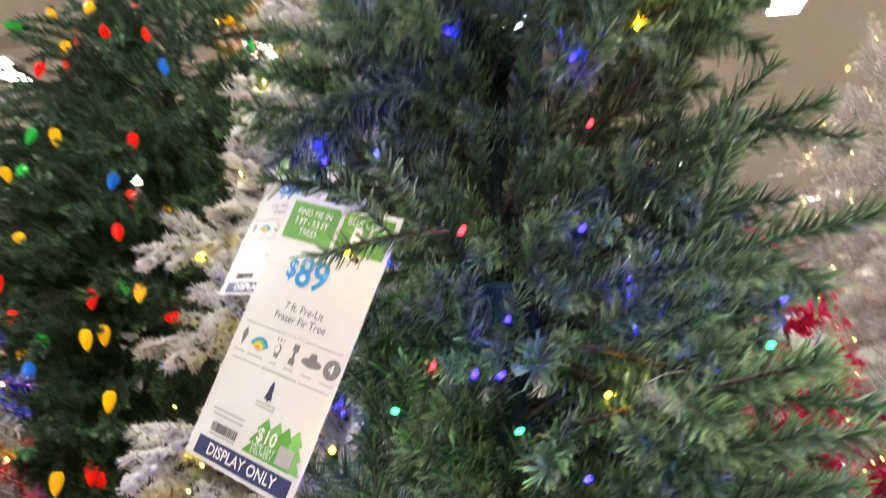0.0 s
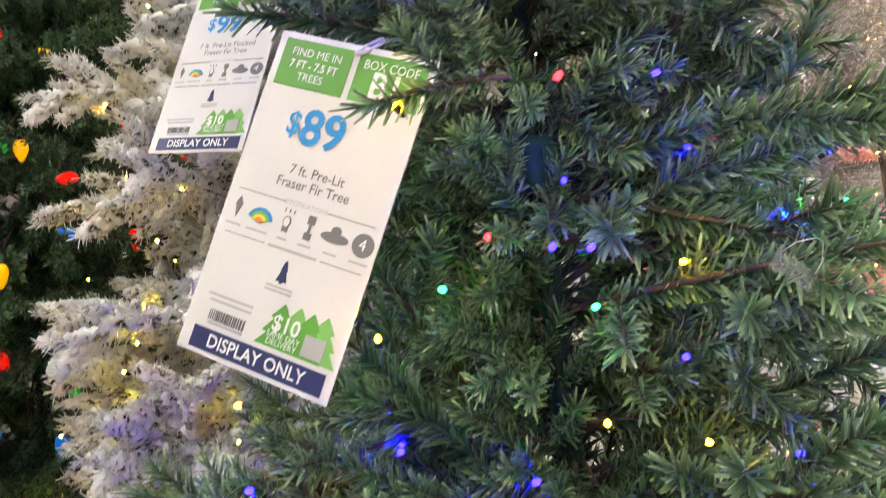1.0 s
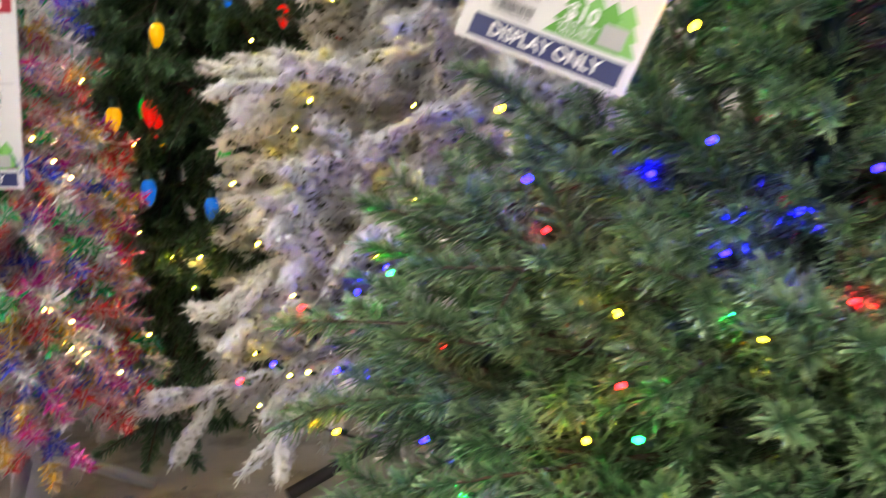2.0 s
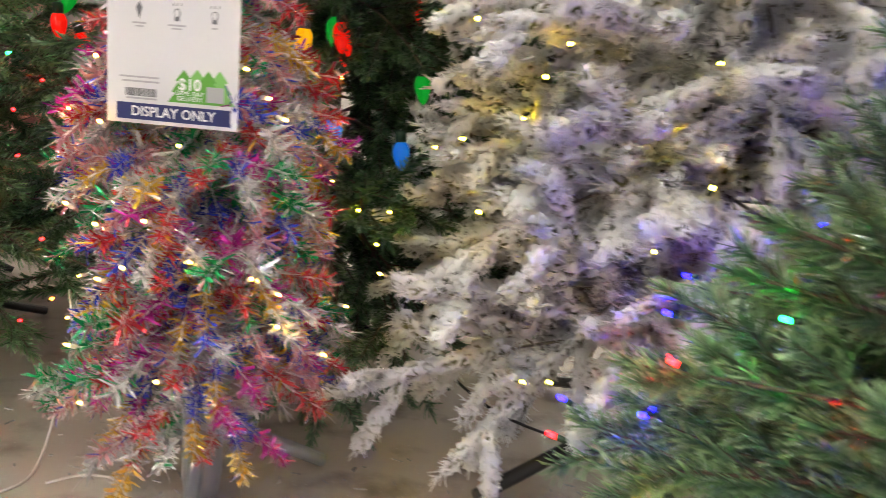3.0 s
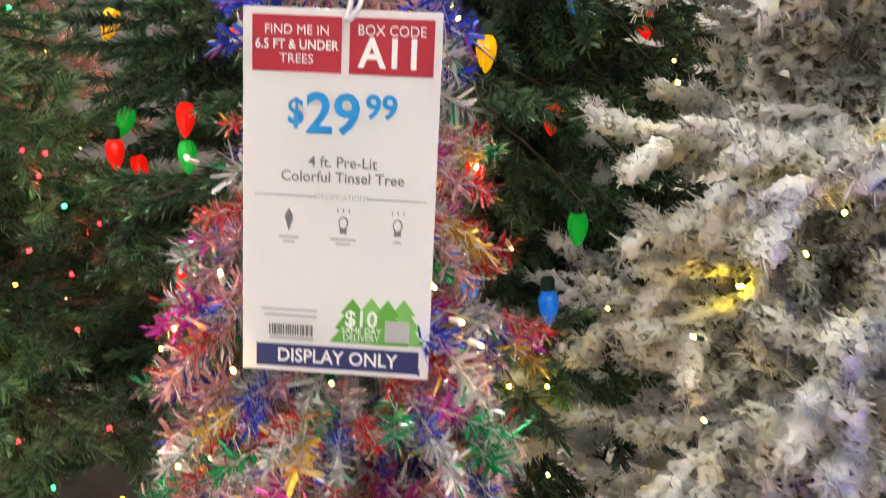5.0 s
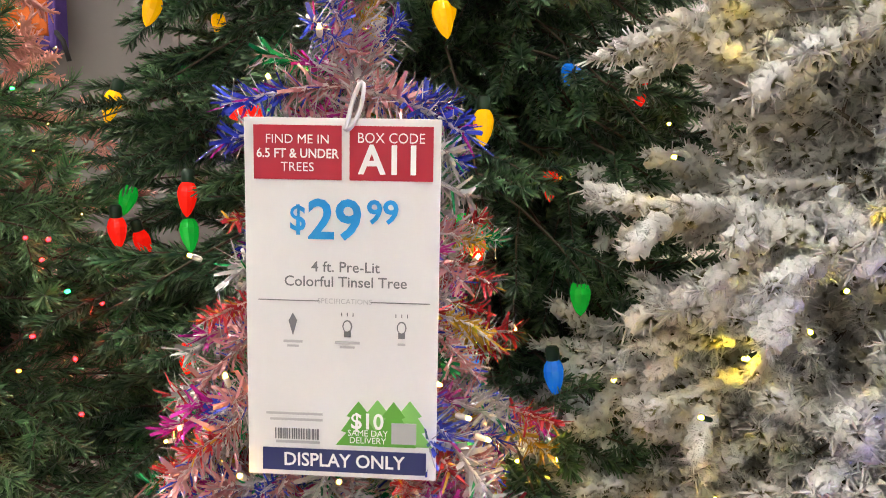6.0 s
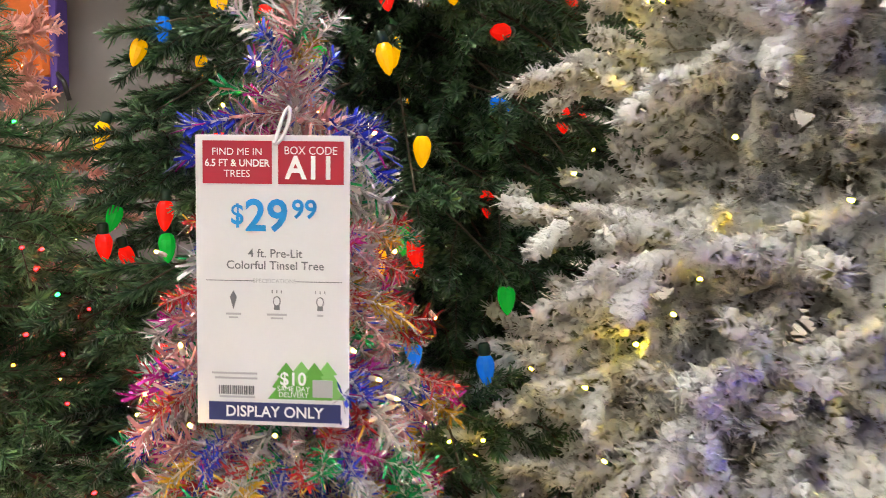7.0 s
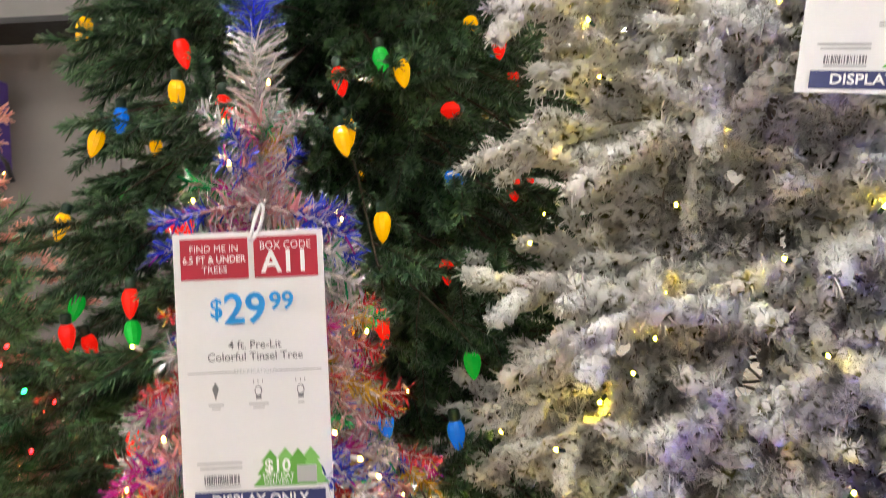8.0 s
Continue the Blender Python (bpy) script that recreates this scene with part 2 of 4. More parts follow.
class Foliage:
    """Gathers needles and stems, then turns them into one mesh."""

    def __init__(self, seed):
        self.rng = np.random.default_rng(seed)
        self.verts, self.faces, self.along, self.mats, self.count = [], [], [], [], 0

    def add(self, verts, faces, along, mat):
        self.faces.append((np.asarray(faces) + self.count, mat))
        self.verts.append(verts)
        self.along.append(along)
        self.count += len(verts)

    def stem(self, pts, r0, r1, mat, sides=5):
        pts = np.asarray(pts, float)
        n = len(pts)
        d = unit(np.gradient(pts, axis=0))
        s = unit(np.cross(d, [0.13, 0.31, 0.94]))
        u = np.cross(d, s)
        ang = np.arange(sides) * 2 * np.pi / sides
        rad = np.linspace(r0, r1, n)[:, None, None]
        ring = pts[:, None] + rad * (np.cos(ang)[None, :, None] * s[:, None] + np.sin(ang)[None, :, None] * u[:, None])
        i, k = np.meshgrid(np.arange(n - 1), np.arange(sides), indexing="ij")
        a, b = i * sides + k, i * sides + (k + 1) % sides
        self.add(ring.reshape(-1, 3), np.stack([a, b, b + sides, a + sides], -1).reshape(-1, 4), np.zeros(n * sides), mat)

    def core(self, p0, p1, r, mat, step=0.0055, sides=13):
        """The lumpy body of a flocked twig: needles stuck together, white on the ridges and bare in the hollows."""
        g = self.rng
        p0, p1 = np.asarray(p0, float), np.asarray(p1, float)
        span = np.linalg.norm(p1 - p0)
        n = max(5, int(span / step))
        t = np.linspace(0, 1, n)
        axis = unit(p1 - p0)
        side = unit(np.cross(axis, [0.02, 0.05, 1.0]))
        up = np.cross(side, axis)
        ang = np.arange(sides) * 2 * np.pi / sides
        swell = r * np.clip(np.minimum(0.55 + 1.8 * t, np.sqrt(np.clip(1.04 - t, 0, 1) * 6)), 0.2, 1)
        ridge = g.uniform(0.50, 1.35, (n, sides))
        rad = swell[:, None] * ridge
        ring = (p0 + (p1 - p0) * t[:, None])[:, None] + rad[:, :, None] * (np.cos(ang)[None, :, None] * side + np.sin(ang)[None, :, None] * up)
        ring = ring + g.normal(0, step * 0.22, (n, sides, 3)) + axis * (rad * 0.35)[:, :, None]
        i, k = np.meshgrid(np.arange(n - 1), np.arange(sides), indexing="ij")
        a, b = i * sides + k, i * sides + (k + 1) % sides
        along = np.clip((ridge - 0.55) * 1.2, 0, 1) + 0.12 * np.sin(ang)[None, :]
        self.add(ring.reshape(-1, 3), np.stack([a, b, b + sides, a + sides], -1).reshape(-1, 4), np.clip(along, 0, 1).ravel(), mat)

    def needles(self, p0, p1, per_metre, length, width, lean, mat, thick=False, flat=0.0, sag=0.0, taper=True, twist=1.0, simple=False, loose=9.0, uneven=0.75):
        """Needles round the line p0-p1, leaning forward by lean degrees from its direction."""
        g = self.rng
        p0, p1 = np.asarray(p0, float), np.asarray(p1, float)
        span = np.linalg.norm(p1 - p0)
        n = max(6, int(span * per_metre))
        t = np.linspace(0, 1, n) + g.uniform(-0.5, 0.5, n) / n
        axis = unit(p1 - p0)
        side = unit(np.cross(axis, [0.02, 0.05, 1.0]))
        up = np.cross(side, axis)
        a = np.arange(n) * 2.399 + g.uniform(-0.5, 0.5, n)
        ca, sa = np.cos(a), np.sin(a) * (1 - flat)
        radial = unit(ca[:, None] * side + sa[:, None] * up)
        tilt = np.radians(np.clip(lean + g.normal(0, loose, n), 12, 100))
        if taper:
            tilt = tilt * (1 - 0.55 * np.clip((t - 0.9) / 0.1, 0, 1) * g.uniform(0, 1.6, n))
        d = unit(np.cos(tilt)[:, None] * axis + np.sin(tilt)[:, None] * radial)
        d[:, 2] -= sag
        d = unit(d)
        ln = length * g.uniform(uneven, 1.12, n)
        if taper:
            ln = ln * (0.80 + 0.20 * np.clip(t / 0.2, 0, 1)) * (1 - 0.15 * np.clip((t - 0.9) / 0.1, 0, 1))
        base = p0 + (p1 - p0) * t[:, None]
        s = unit(np.cross(d, unit(radial + twist * g.normal(0, 0.5, (n, 3)))))
        w = width * g.uniform(0.75, 1.2, n)[:, None]
        mid = base + d * ln[:, None] * 0.55 + radial * ln[:, None] * 0.07
        bend = g.normal(0, 0.10, (n, 3)) * ln[:, None]
        end = base + d * ln[:, None] + bend
        k = np.arange(n)
        if thick:
            u = np.cross(s, d)
            rings = [base + s * w * 0.5, base - s * w * 0.25 + u * w * 0.43, base - s * w * 0.25 - u * w * 0.43]
            rings += [end + s * w * 0.32, end - s * w * 0.16 + u * w * 0.28, end - s * w * 0.16 - u * w * 0.28]
            v = np.stack(rings, 1).reshape(-1, 3)
            quads = [np.stack([k * 6 + q, k * 6 + (q + 1) % 3, k * 6 + 3 + (q + 1) % 3, k * 6 + 3 + q], -1) for q in range(3)]
            self.add(v, np.concatenate(quads), np.tile([0.1, 0.1, 0.1, 1, 1, 1], n), mat)
        elif simple:
            v = np.stack([base - s * w * 0.5, base + s * w * 0.5, end + s * w * 0.3, end - s * w * 0.3], 1).reshape(-1, 3)
            self.add(v, np.stack([k * 4, k * 4 + 1, k * 4 + 2, k * 4 + 3], -1), np.tile([0, 0, 1, 1], n), mat)
        else:
            v = np.stack([base - s * w * 0.35, base + s * w * 0.35, mid + s * w * 0.5, mid - s * w * 0.5, end + s * w * 0.28, end - s * w * 0.28], 1).reshape(-1, 3)
            q = np.concatenate([np.stack([k * 6, k * 6 + 1, k * 6 + 2, k * 6 + 3], -1), np.stack([k * 6 + 3, k * 6 + 2, k * 6 + 4, k * 6 + 5], -1)])
            self.add(v, q, np.tile([0, 0, .55, .55, 1, 1], n), mat)

    def mesh(self, name, mats):
        v = np.concatenate(self.verts).astype(np.float32)
        loops = np.concatenate([f.ravel() for f, _ in self.faces]).astype(np.int32)
        sizes = np.concatenate([np.full(len(f), f.shape[1]) for f, _ in self.faces]).astype(np.int32)
        slot = np.concatenate([np.full(len(f), k) for f, k in self.faces]).astype(np.int32)
        me = bpy.data.meshes.new(name)
        me.vertices.add(len(v))
        me.vertices.foreach_set("co", v.ravel())
        me.loops.add(len(loops))
        me.loops.foreach_set("vertex_index", loops)
        me.polygons.add(len(sizes))
        me.polygons.foreach_set("loop_start", np.concatenate([[0], np.cumsum(sizes)[:-1]]).astype(np.int32))
        me.polygons.foreach_set("material_index", slot)
        me.polygons.foreach_set("use_smooth", np.ones(len(sizes), bool))
        me.update(calc_edges=True)
        me.attributes.new("along", "FLOAT", "POINT").data.foreach_set("value", np.concatenate(self.along).astype(np.float32))
        for m in mats:
            me.materials.append(m)
        return me


def spine(length, rise, droop, n=9):
    x = np.linspace(0, length, n)
    return np.stack([x, np.zeros(n), rise * x - droop * x * x / max(length, 0.05)], -1)


def point_on(line, s):
    f = s * (len(line) - 1)
    i = min(int(f), len(line) - 2)
    return line[i] + (line[i + 1] - line[i]) * (f - i)


def branch_mesh(style, length, seed):
    """One branch along +x with its side twigs and needles, in the manner of the given tree."""
    f = Foliage(seed)
    g = f.rng
    o = STYLES[style]
    line = spine(length, g.uniform(-0.05, 0.12), o["droop"] * g.uniform(0.5, 1.2))
    line[:, 1] += 0.03 * length * np.sin(np.linspace(0, 3, len(line)) + g.uniform(0, 6))
    f.stem(line, 0.0035, 0.0018, 0)
    cut = o["bare"]
    spots = np.arange(cut * length, length * 0.94, o["gap"])
    twigs = []
    for i, s in enumerate(spots):
        s = s + g.uniform(-0.3, 0.3) * o["gap"]
        base = point_on(line, min(0.97, s / length))
        run = unit(point_on(line, min(1.0, s / length + 0.06)) - point_on(line, max(0.0, s / length - 0.06)))
        side = unit(np.cross(run, [0, 0, 1.0]))
        up = np.cross(side, run)
        flat_turn = (0.0 if i % 2 else math.pi) + g.normal(0, 0.35)
        round_turn = i * 2.4 + g.normal(0, 0.4)
        turn = round_turn if g.random() < o["round"] else flat_turn
        ang = math.radians(o["fork"] * g.uniform(0.6, 1.3))
        d = math.cos(ang) * run + math.sin(ang) * (math.cos(turn) * side + math.sin(turn) * up)
        d = unit(d + np.array([0, 0, g.normal(o["lift"], 0.12)]))
        if o.get("blunt"):
            ln = min(o["twig"], 0.16 + 0.2 * length, 1.15 * (length - s) + 0.03) * g.uniform(0.8, 1.1)
        else:
            ln = min(o["twig"], 0.35 * (length - s) + o["twig"] * 0.6) * g.uniform(0.7, 1.15)
        twigs.append((base, d, ln))
    tail = line[-1] - line[-3]
    for base, d, ln in twigs:
        end = base + d * ln + np.array([0, 0, -0.10 * ln])
        f.stem([base, base + d * ln * 0.5, end], 0.0018, 0.0012, 0, 4)
        if o.get("core"):
            f.core(base + d * ln * 0.15, end, o["core"] * g.uniform(0.8, 1.15), 1, o.get("step", 0.0055), 7 if "step" in o else 13)
        f.needles(base + d * ln * 0.12, end, o["per"], o["needle"], o["width"], o["lean"], 1, o.get("thick", False), o.get("flat", 0), o.get("sag", 0), simple=o.get("simple", False), loose=o.get("loose", 9), uneven=o.get("uneven", 0.75))
    if o.get("core"):
        f.core(point_on(line, 0.55), line[-1] + unit(tail) * 0.01, o["core"], 1, o.get("step", 0.0055), 7 if "step" in o else 13)
    f.needles(line[int(len(line) * cut)], line[-1] + unit(tail) * 0.02, o["per"], o["needle"], o["width"], o["lean"], 1, o.get("thick", False), o.get("flat", 0), o.get("sag", 0), simple=o.get("simple", False), loose=o.get("loose", 9), uneven=o.get("uneven", 0.75))
    return f.mesh("branch", [o["stem"], o["leaf"]])


def tinsel_mesh(length, seed, foils, stem, fork=0, needle=0.0225, dense=1.0):
    """A bottle-brush branch of cut foil whose colour changes every few centimetres."""
    f = Foliage(seed)
    g = f.rng
    line = spine(length, g.uniform(0.0, 0.15), g.uniform(0.05, 0.25))
    lines = [line]
    for i in range(fork):
        s = point_on(line, g.uniform(0.30, 0.6))
        a = math.radians(g.uniform(22, 40)) * (1 if i % 2 else -1)
        e = s + np.array([math.cos(a), math.sin(a), g.uniform(-0.1, 0.3)]) * length * g.uniform(0.35, 0.5)
        lines.append(np.linspace(s, e, 6))
    many = len(foils) > 1
    for ln in lines:
        f.stem(ln, 0.003, 0.0016, 0)
        total = np.linalg.norm(ln[-1] - ln[0])
        steps = max(2, int(total / 0.048))
        wheel = [2, 0, 1, 4, 2, 5, 3, 0, 6, 2, 4, 0, 1, 3, 2, 5, 0, 6] if many else [0]
        first = int(g.integers(len(wheel)))
        for k in range(steps):
            colour = wheel[(first + k) % len(wheel)]
            a, b = point_on(ln, k / steps), point_on(ln, (k + 1) / steps)
            f.needles(a, b, (900 if many else 1500) * dense, needle, 0.0027, 58, 1 + colour, taper=False, twist=2.0, simple=True, loose=24, uneven=0.4)
            if many:
                f.needles(a, b, 420, needle * 0.95, 0.0050, 52, 1 + colour, taper=False, twist=2.0, simple=True, loose=26, uneven=0.5)
                f.needles(a, b, 800, needle * 1.18, 0.0012, 66, 1, taper=False, twist=2.0, simple=True, loose=24, uneven=0.4)
                f.needles(a, b, 160, needle * 0.9, 0.0030, 48, 1 + (colour + 3) % len(foils), taper=False, twist=2.0, simple=True)
    return f.mesh("branch", [stem, *foils])


STYLES = {
    "fir": dict(droop=0.10, bare=0.20, gap=0.052, fork=52, lift=0.14, twig=0.110, per=1050, needle=0.0260, width=0.0034, lean=52, loose=7, round=0.7, simple=True, stem=BARK, leaf=FIR),
    "spruce": dict(droop=0.42, bare=0.16, gap=0.080, fork=36, lift=-0.02, twig=0.215, per=1050, needle=0.0270, width=0.0042, lean=44, flat=0.45, round=0.25, simple=True, stem=BARK, leaf=SPRUCE),
    "far_spruce": dict(droop=0.42, bare=0.25, gap=0.085, fork=36, lift=-0.02, twig=0.215, per=480, needle=0.0270, width=0.0058, lean=46, flat=0.45, round=0.25, simple=True, stem=BARK, leaf=SPRUCE),
    "pine": dict(droop=0.18, bare=0.20, gap=0.066, fork=46, lift=0.08, twig=0.15, per=900, needle=0.033, width=0.0029, lean=46, round=0.6, simple=True, stem=BARK, leaf=PINE),
    "flocked": dict(droop=0.24, bare=0.24, gap=0.050, fork=45, lift=0.06, twig=0.150, blunt=True, per=1000, needle=0.0240, width=0.0031, lean=58, loose=17, uneven=0.5, round=0.6, thick=True, core=0.0135, stem=FLOCK_STEM, leaf=FLOCK),
    "far_flocked": dict(droop=0.24, bare=0.28, gap=0.075, fork=40, lift=0.06, twig=0.150, blunt=True, per=420, needle=0.0235, width=0.0048, lean=58, loose=17, uneven=0.5, round=0.5, thick=True, core=0.0125, step=0.011, stem=FLOCK_STEM, leaf=FLOCK),
    "peach": dict(droop=0.10, bare=0.15, gap=0.070, fork=48, lift=0.12, twig=0.13, per=420, needle=0.026, width=0.0060, lean=58, loose=18, round=0.6, thick=True, core=0.007, step=0.014, stem=BARK, leaf=PEACH),
    "hot_pink": dict(droop=0.20, bare=0.10, gap=0.060, fork=40, lift=0.02, twig=0.11, per=300, needle=0.024, width=0.0060, lean=58, loose=15, round=0.5, thick=True, core=0.007, step=0.014, stem=HOT_PINK, leaf=HOT_PINK),
}


def variants(build, lengths, count, seed):
    return {ln: [build(ln, seed + 31 * i + int(1000 * ln)) for i in range(count)] for ln in lengths}


def turned(x, y, z, heading, climb, roll=0.0, scale=1.0):
    """A pose whose x axis points along a heading and climbs by some degrees."""
    return Matrix.Translation((x, y, z)) @ Euler((0, 0, radians(heading))).to_matrix().to_4x4() @ Euler((0, radians(-climb), 0)).to_matrix().to_4x4() @ Euler((radians(roll), 0, 0)).to_matrix().to_4x4() @ Matrix.Scale(scale, 4)


def put_branches(tree, kit, radius, low, high, step, climb, rng, spread=0.11, keep=None, ragged=0.14, crown=70, sway=13):
    """Branches in a spiral up the trunk, as long as the outline radius(z) asks for."""
    z, heading, lengths = low, rng.uniform(0, 360), sorted(kit)
    while z < high:
        r = max(radius(z, 270), 0.07)
        need = max(1, round(2 * math.pi * r * step / (spread * spread)))
        for _ in range(need):
            heading += 137.5 + rng.uniform(-14, 14)
            zz = z + rng.uniform(0, step)
            want = max(radius(zz, heading % 360), 0.07) * rng.uniform(1 - ragged, 1 + ragged * 0.6)
            up = climb + rng.gauss(0, sway) + max(0.0, (zz - high * 0.82) / (high * 0.18)) * crown * 0.6
            cap = keep(heading % 360, zz, want, up) if keep else True
            if not cap:
                continue
            want = want if cap is True else min(want, cap)
            ln = min(lengths, key=lambda q: abs(q - want))
            part("branch", rng.choice(kit[ln]), None, tree, place=turned(0, 0, zz - math.sin(radians(up)) * want * 0.45, heading, up, rng.uniform(-25, 25), want / ln))
        z += step
    return tree


def sparse_back(seed):
    """Fewer boughs on the side turned to the wall."""
    pick = random.Random(seed)
    return lambda heading, z, reach, up: not (25 < heading < 155 and pick.random() < 0.85)


def trunk_part(tree, height, r, mat, low=0.08, name="trunk"):
    bm = tube(bmesh.new(), [(0, 0, low), (0, 0, height * 0.5), (0, 0, height - 0.12)], [r, r * 0.9, r * 0.5], 10)
    return part(name, bm, mat, tree)


def stand_part(tree, mat, reach=0.28, heading=20, legs=4, r=0.011):
    bm = bmesh.new()
    lathe(bm, [(0.026, 0.02), (0.030, 0.05), (0.030, 0.19), (0.024, 0.20)], 14)
    hub = part("stand_collar", bm, mat, tree)
    for k in range(legs):
        a = radians(heading + 360 * k / legs)
        c, s = math.cos(a), math.sin(a)
        leg = tube(bmesh.new(), [(c * 0.02, s * 0.02, 0.13), (c * reach * 0.55, s * reach * 0.55, 0.075), (c * reach, s * reach, r + 0.002)], r, 8)
        part("stand_leg", leg, mat, tree)
    return hub


def bulb_mesh(name, mat, size):
    """A mini light: a small rounded lamp on its socket."""
    bm = bmesh.new()
    lathe(bm, [(0.0006, size * 1.5), (size * 0.45, size * 1.35), (size * 0.62, size * 0.9), (size * 0.6, 0.0), (size * 0.4, -size * 0.3)], 8)
    me = bpy.data.meshes.new(name)
    bm.to_mesh(me)
    bm.free()
    me.materials.append(mat)
    return me


def socket_mesh(name, mat, r, length):
    bm = bmesh.new()
    lathe(bm, [(r * 0.7, -length), (r, -length * 0.8), (r, -0.1 * length), (r * 0.8, 0.0)], 8)
    me = bpy.data.meshes.new(name)
    bm.to_mesh(me)
    bm.free()
    me.materials.append(mat)
    return me


def large_bulb_mesh(mat):
    """A faceted strawberry-shaped lamp about 5 cm long, point at +z."""
    bm = bmesh.new()
    lathe(bm, [(0.010, 0.0), (0.0135, 0.006), (0.0155, 0.014), (0.0148, 0.024), (0.0115, 0.036), (0.0065, 0.047), (0.0012, 0.053)], 10)
    for f in bm.faces:
        f.smooth = False
    me = bpy.data.meshes.new("light_bulb")
    bm.to_mesh(me)
    bm.free()
    me.materials.append(mat)
    return me


MINI_MESH = {k: bulb_mesh("mini_light", m, 0.0029 if k == "I" else 0.0034 if k == "W" else 0.0040) for k, m in MINI.items()}
LARGE_MESH = {k: large_bulb_mesh(m) for k, m in LARGE.items()}
MINI_SOCKET = {k: socket_mesh("socket", m, 0.0030, 0.011) for k, m in (("green", GREEN_WIRE), ("white", WHITE_WIRE))}
LARGE_SOCKET = socket_mesh("socket", GREEN_WIRE, 0.0105, 0.022)


def mini_light(tree, key, place, rng, wire="green"):
    x, y, z = place
    base = tree.matrix_basis.translation
    out = Vector((x - base.x, y - base.y, 0)).normalized()
    tip = (out + Vector((rng.uniform(-0.7, 0.7), rng.uniform(-0.7, 0.7), rng.uniform(-0.4, 0.9)))).normalized()
    m = Matrix.Translation(Vector(place) - base) @ tip.to_track_quat("Z", "Y").to_matrix().to_4x4()
    lamp = part("mini_light", MINI_MESH[key], None, tree, place=m)
    part("socket", MINI_SOCKET[wire], None, lamp)


def large_light(tree, key, place, rng, down=0.8):
    base = tree.matrix_basis.translation
    x, y, z = place
    out = Vector((x - base.x, y - base.y, 0)).normalized()
    tip = (out * rng.uniform(-0.1, 0.3) + Vector((rng.uniform(-0.25, 0.25), rng.uniform(-0.15, 0.15), -1)) if rng.random() < down else out * 0.7 + Vector((rng.uniform(-1, 1), 0, rng.uniform(-0.5, 0.4)))).normalized()
    q = tip.to_track_quat("Z", "Y").to_matrix().to_4x4()
    m = Matrix.Translation(Vector(place) - base - tip * 0.022) @ q
    lamp = part("light_bulb", LARGE_MESH[key], None, tree, place=m)
    part("socket", LARGE_SOCKET, None, lamp)


def lights_round(radius, centre, low, high, count, rng, keys, avoid=()):
    """Places for lights spread over the outline of a tree, away from those already set."""
    out, tries = [], 0
    while len(out) < count and tries < count * 40:
        tries += 1
        z = rng.uniform(low, high)
        a = rng.uniform(0, 2 * math.pi)
        r = radius(z, math.degrees(a) % 360) * rng.uniform(0.72, 0.98)
        p = (centre[0] + r * math.cos(a), centre[1] + r * math.sin(a), z)
        if all(math.dist(p, q) > 0.11 for _, q in out) and all(math.dist(p, q) > 0.09 for q in avoid):
            out.append((rng.choice(keys), p))
    return out


# ---------------------------------------------------------------- the hall
def structure(name, bm, mat, label, category):
    ob = part(name, bm, mat, None, label)
    return tagged(ob, label, category, kind="structure")


X0, X1, Y0, Y1 = -13.0, 13.0, -13.0, 16.0
structure("floor", box(bmesh.new(), (X0, Y0, -0.1), (X1, Y1, 0.0)), CONCRETE, "worn polished brown-grey concrete shop floor", "floor")
structure("ceiling", box(bmesh.new(), (X0, Y0, CEILING), (X1, Y1, CEILING + 0.2)), CEILING_PAINT, "beige painted high shop ceiling", "ceiling")
for name, lo, hi in (
    ("wall_north", (X0, Y1, 0), (X1, Y1 + 0.2, CEILING)), ("wall_south", (X0, Y0 - 0.2, 0), (X1, Y0, CEILING)),
    ("wall_west", (X0 - 0.2, Y0, 0), (X0, Y1, CEILING)), ("wall_east", (X1, Y0, 0), (X1 + 0.2, Y1, CEILING)),
):
    structure(name, box(bmesh.new(), lo, hi), WALL_PAINT, "plain pale grey painted shop wall", "wall")
for y in (3.1, 6.1, 9.1, 12.1):
    structure("ceiling_beam", box(bmesh.new(), (X0, y, CEILING - 0.14), (X1, y + 0.10, CEILING - 0.002)), CEILING_PAINT, "beige steel beam under the ceiling", "beam")
structure("column", box(bmesh.new(), (-2.25, 6.0, 0), (-2.02, 6.23, CEILING), 0.01), WHITE_STEEL, "white painted square steel column", "column")


def ceiling_light():
    ob = thing("ceiling_light", "flat white rectangular ceiling light, switched on", "ceiling light", pose(0, 0, CEILING), "rows of ceiling lights")
    bm = bmesh.new()
    for lo, hi in (((-0.17, -0.23, -0.07), (-0.15, 0.23, -0.004)), ((0.15, -0.23, -0.07), (0.17, 0.23, -0.004)), ((-0.15, -0.23, -0.07), (0.15, -0.21, -0.004)), ((-0.15, 0.21, -0.07), (0.15, 0.23, -0.004))):
        box(bm, lo, hi)
    part("frame", bm, WHITE_STEEL, ob)
    part("diffuser", box(bmesh.new(), (-0.148, -0.208, -0.06), (0.148, 0.208, -0.045)), PANEL_LIGHT, ob, "glowing white diffuser")
    return ob


lamp = ceiling_light()
lamp.matrix_basis = pose(-12.54, -10.85, CEILING)
for i in range(10):
    for j in range(10):
        if i or j:
            copy_thing(lamp, pose(-12.54 + 2.62 * i, -10.85 + 2.9 * j, CEILING))


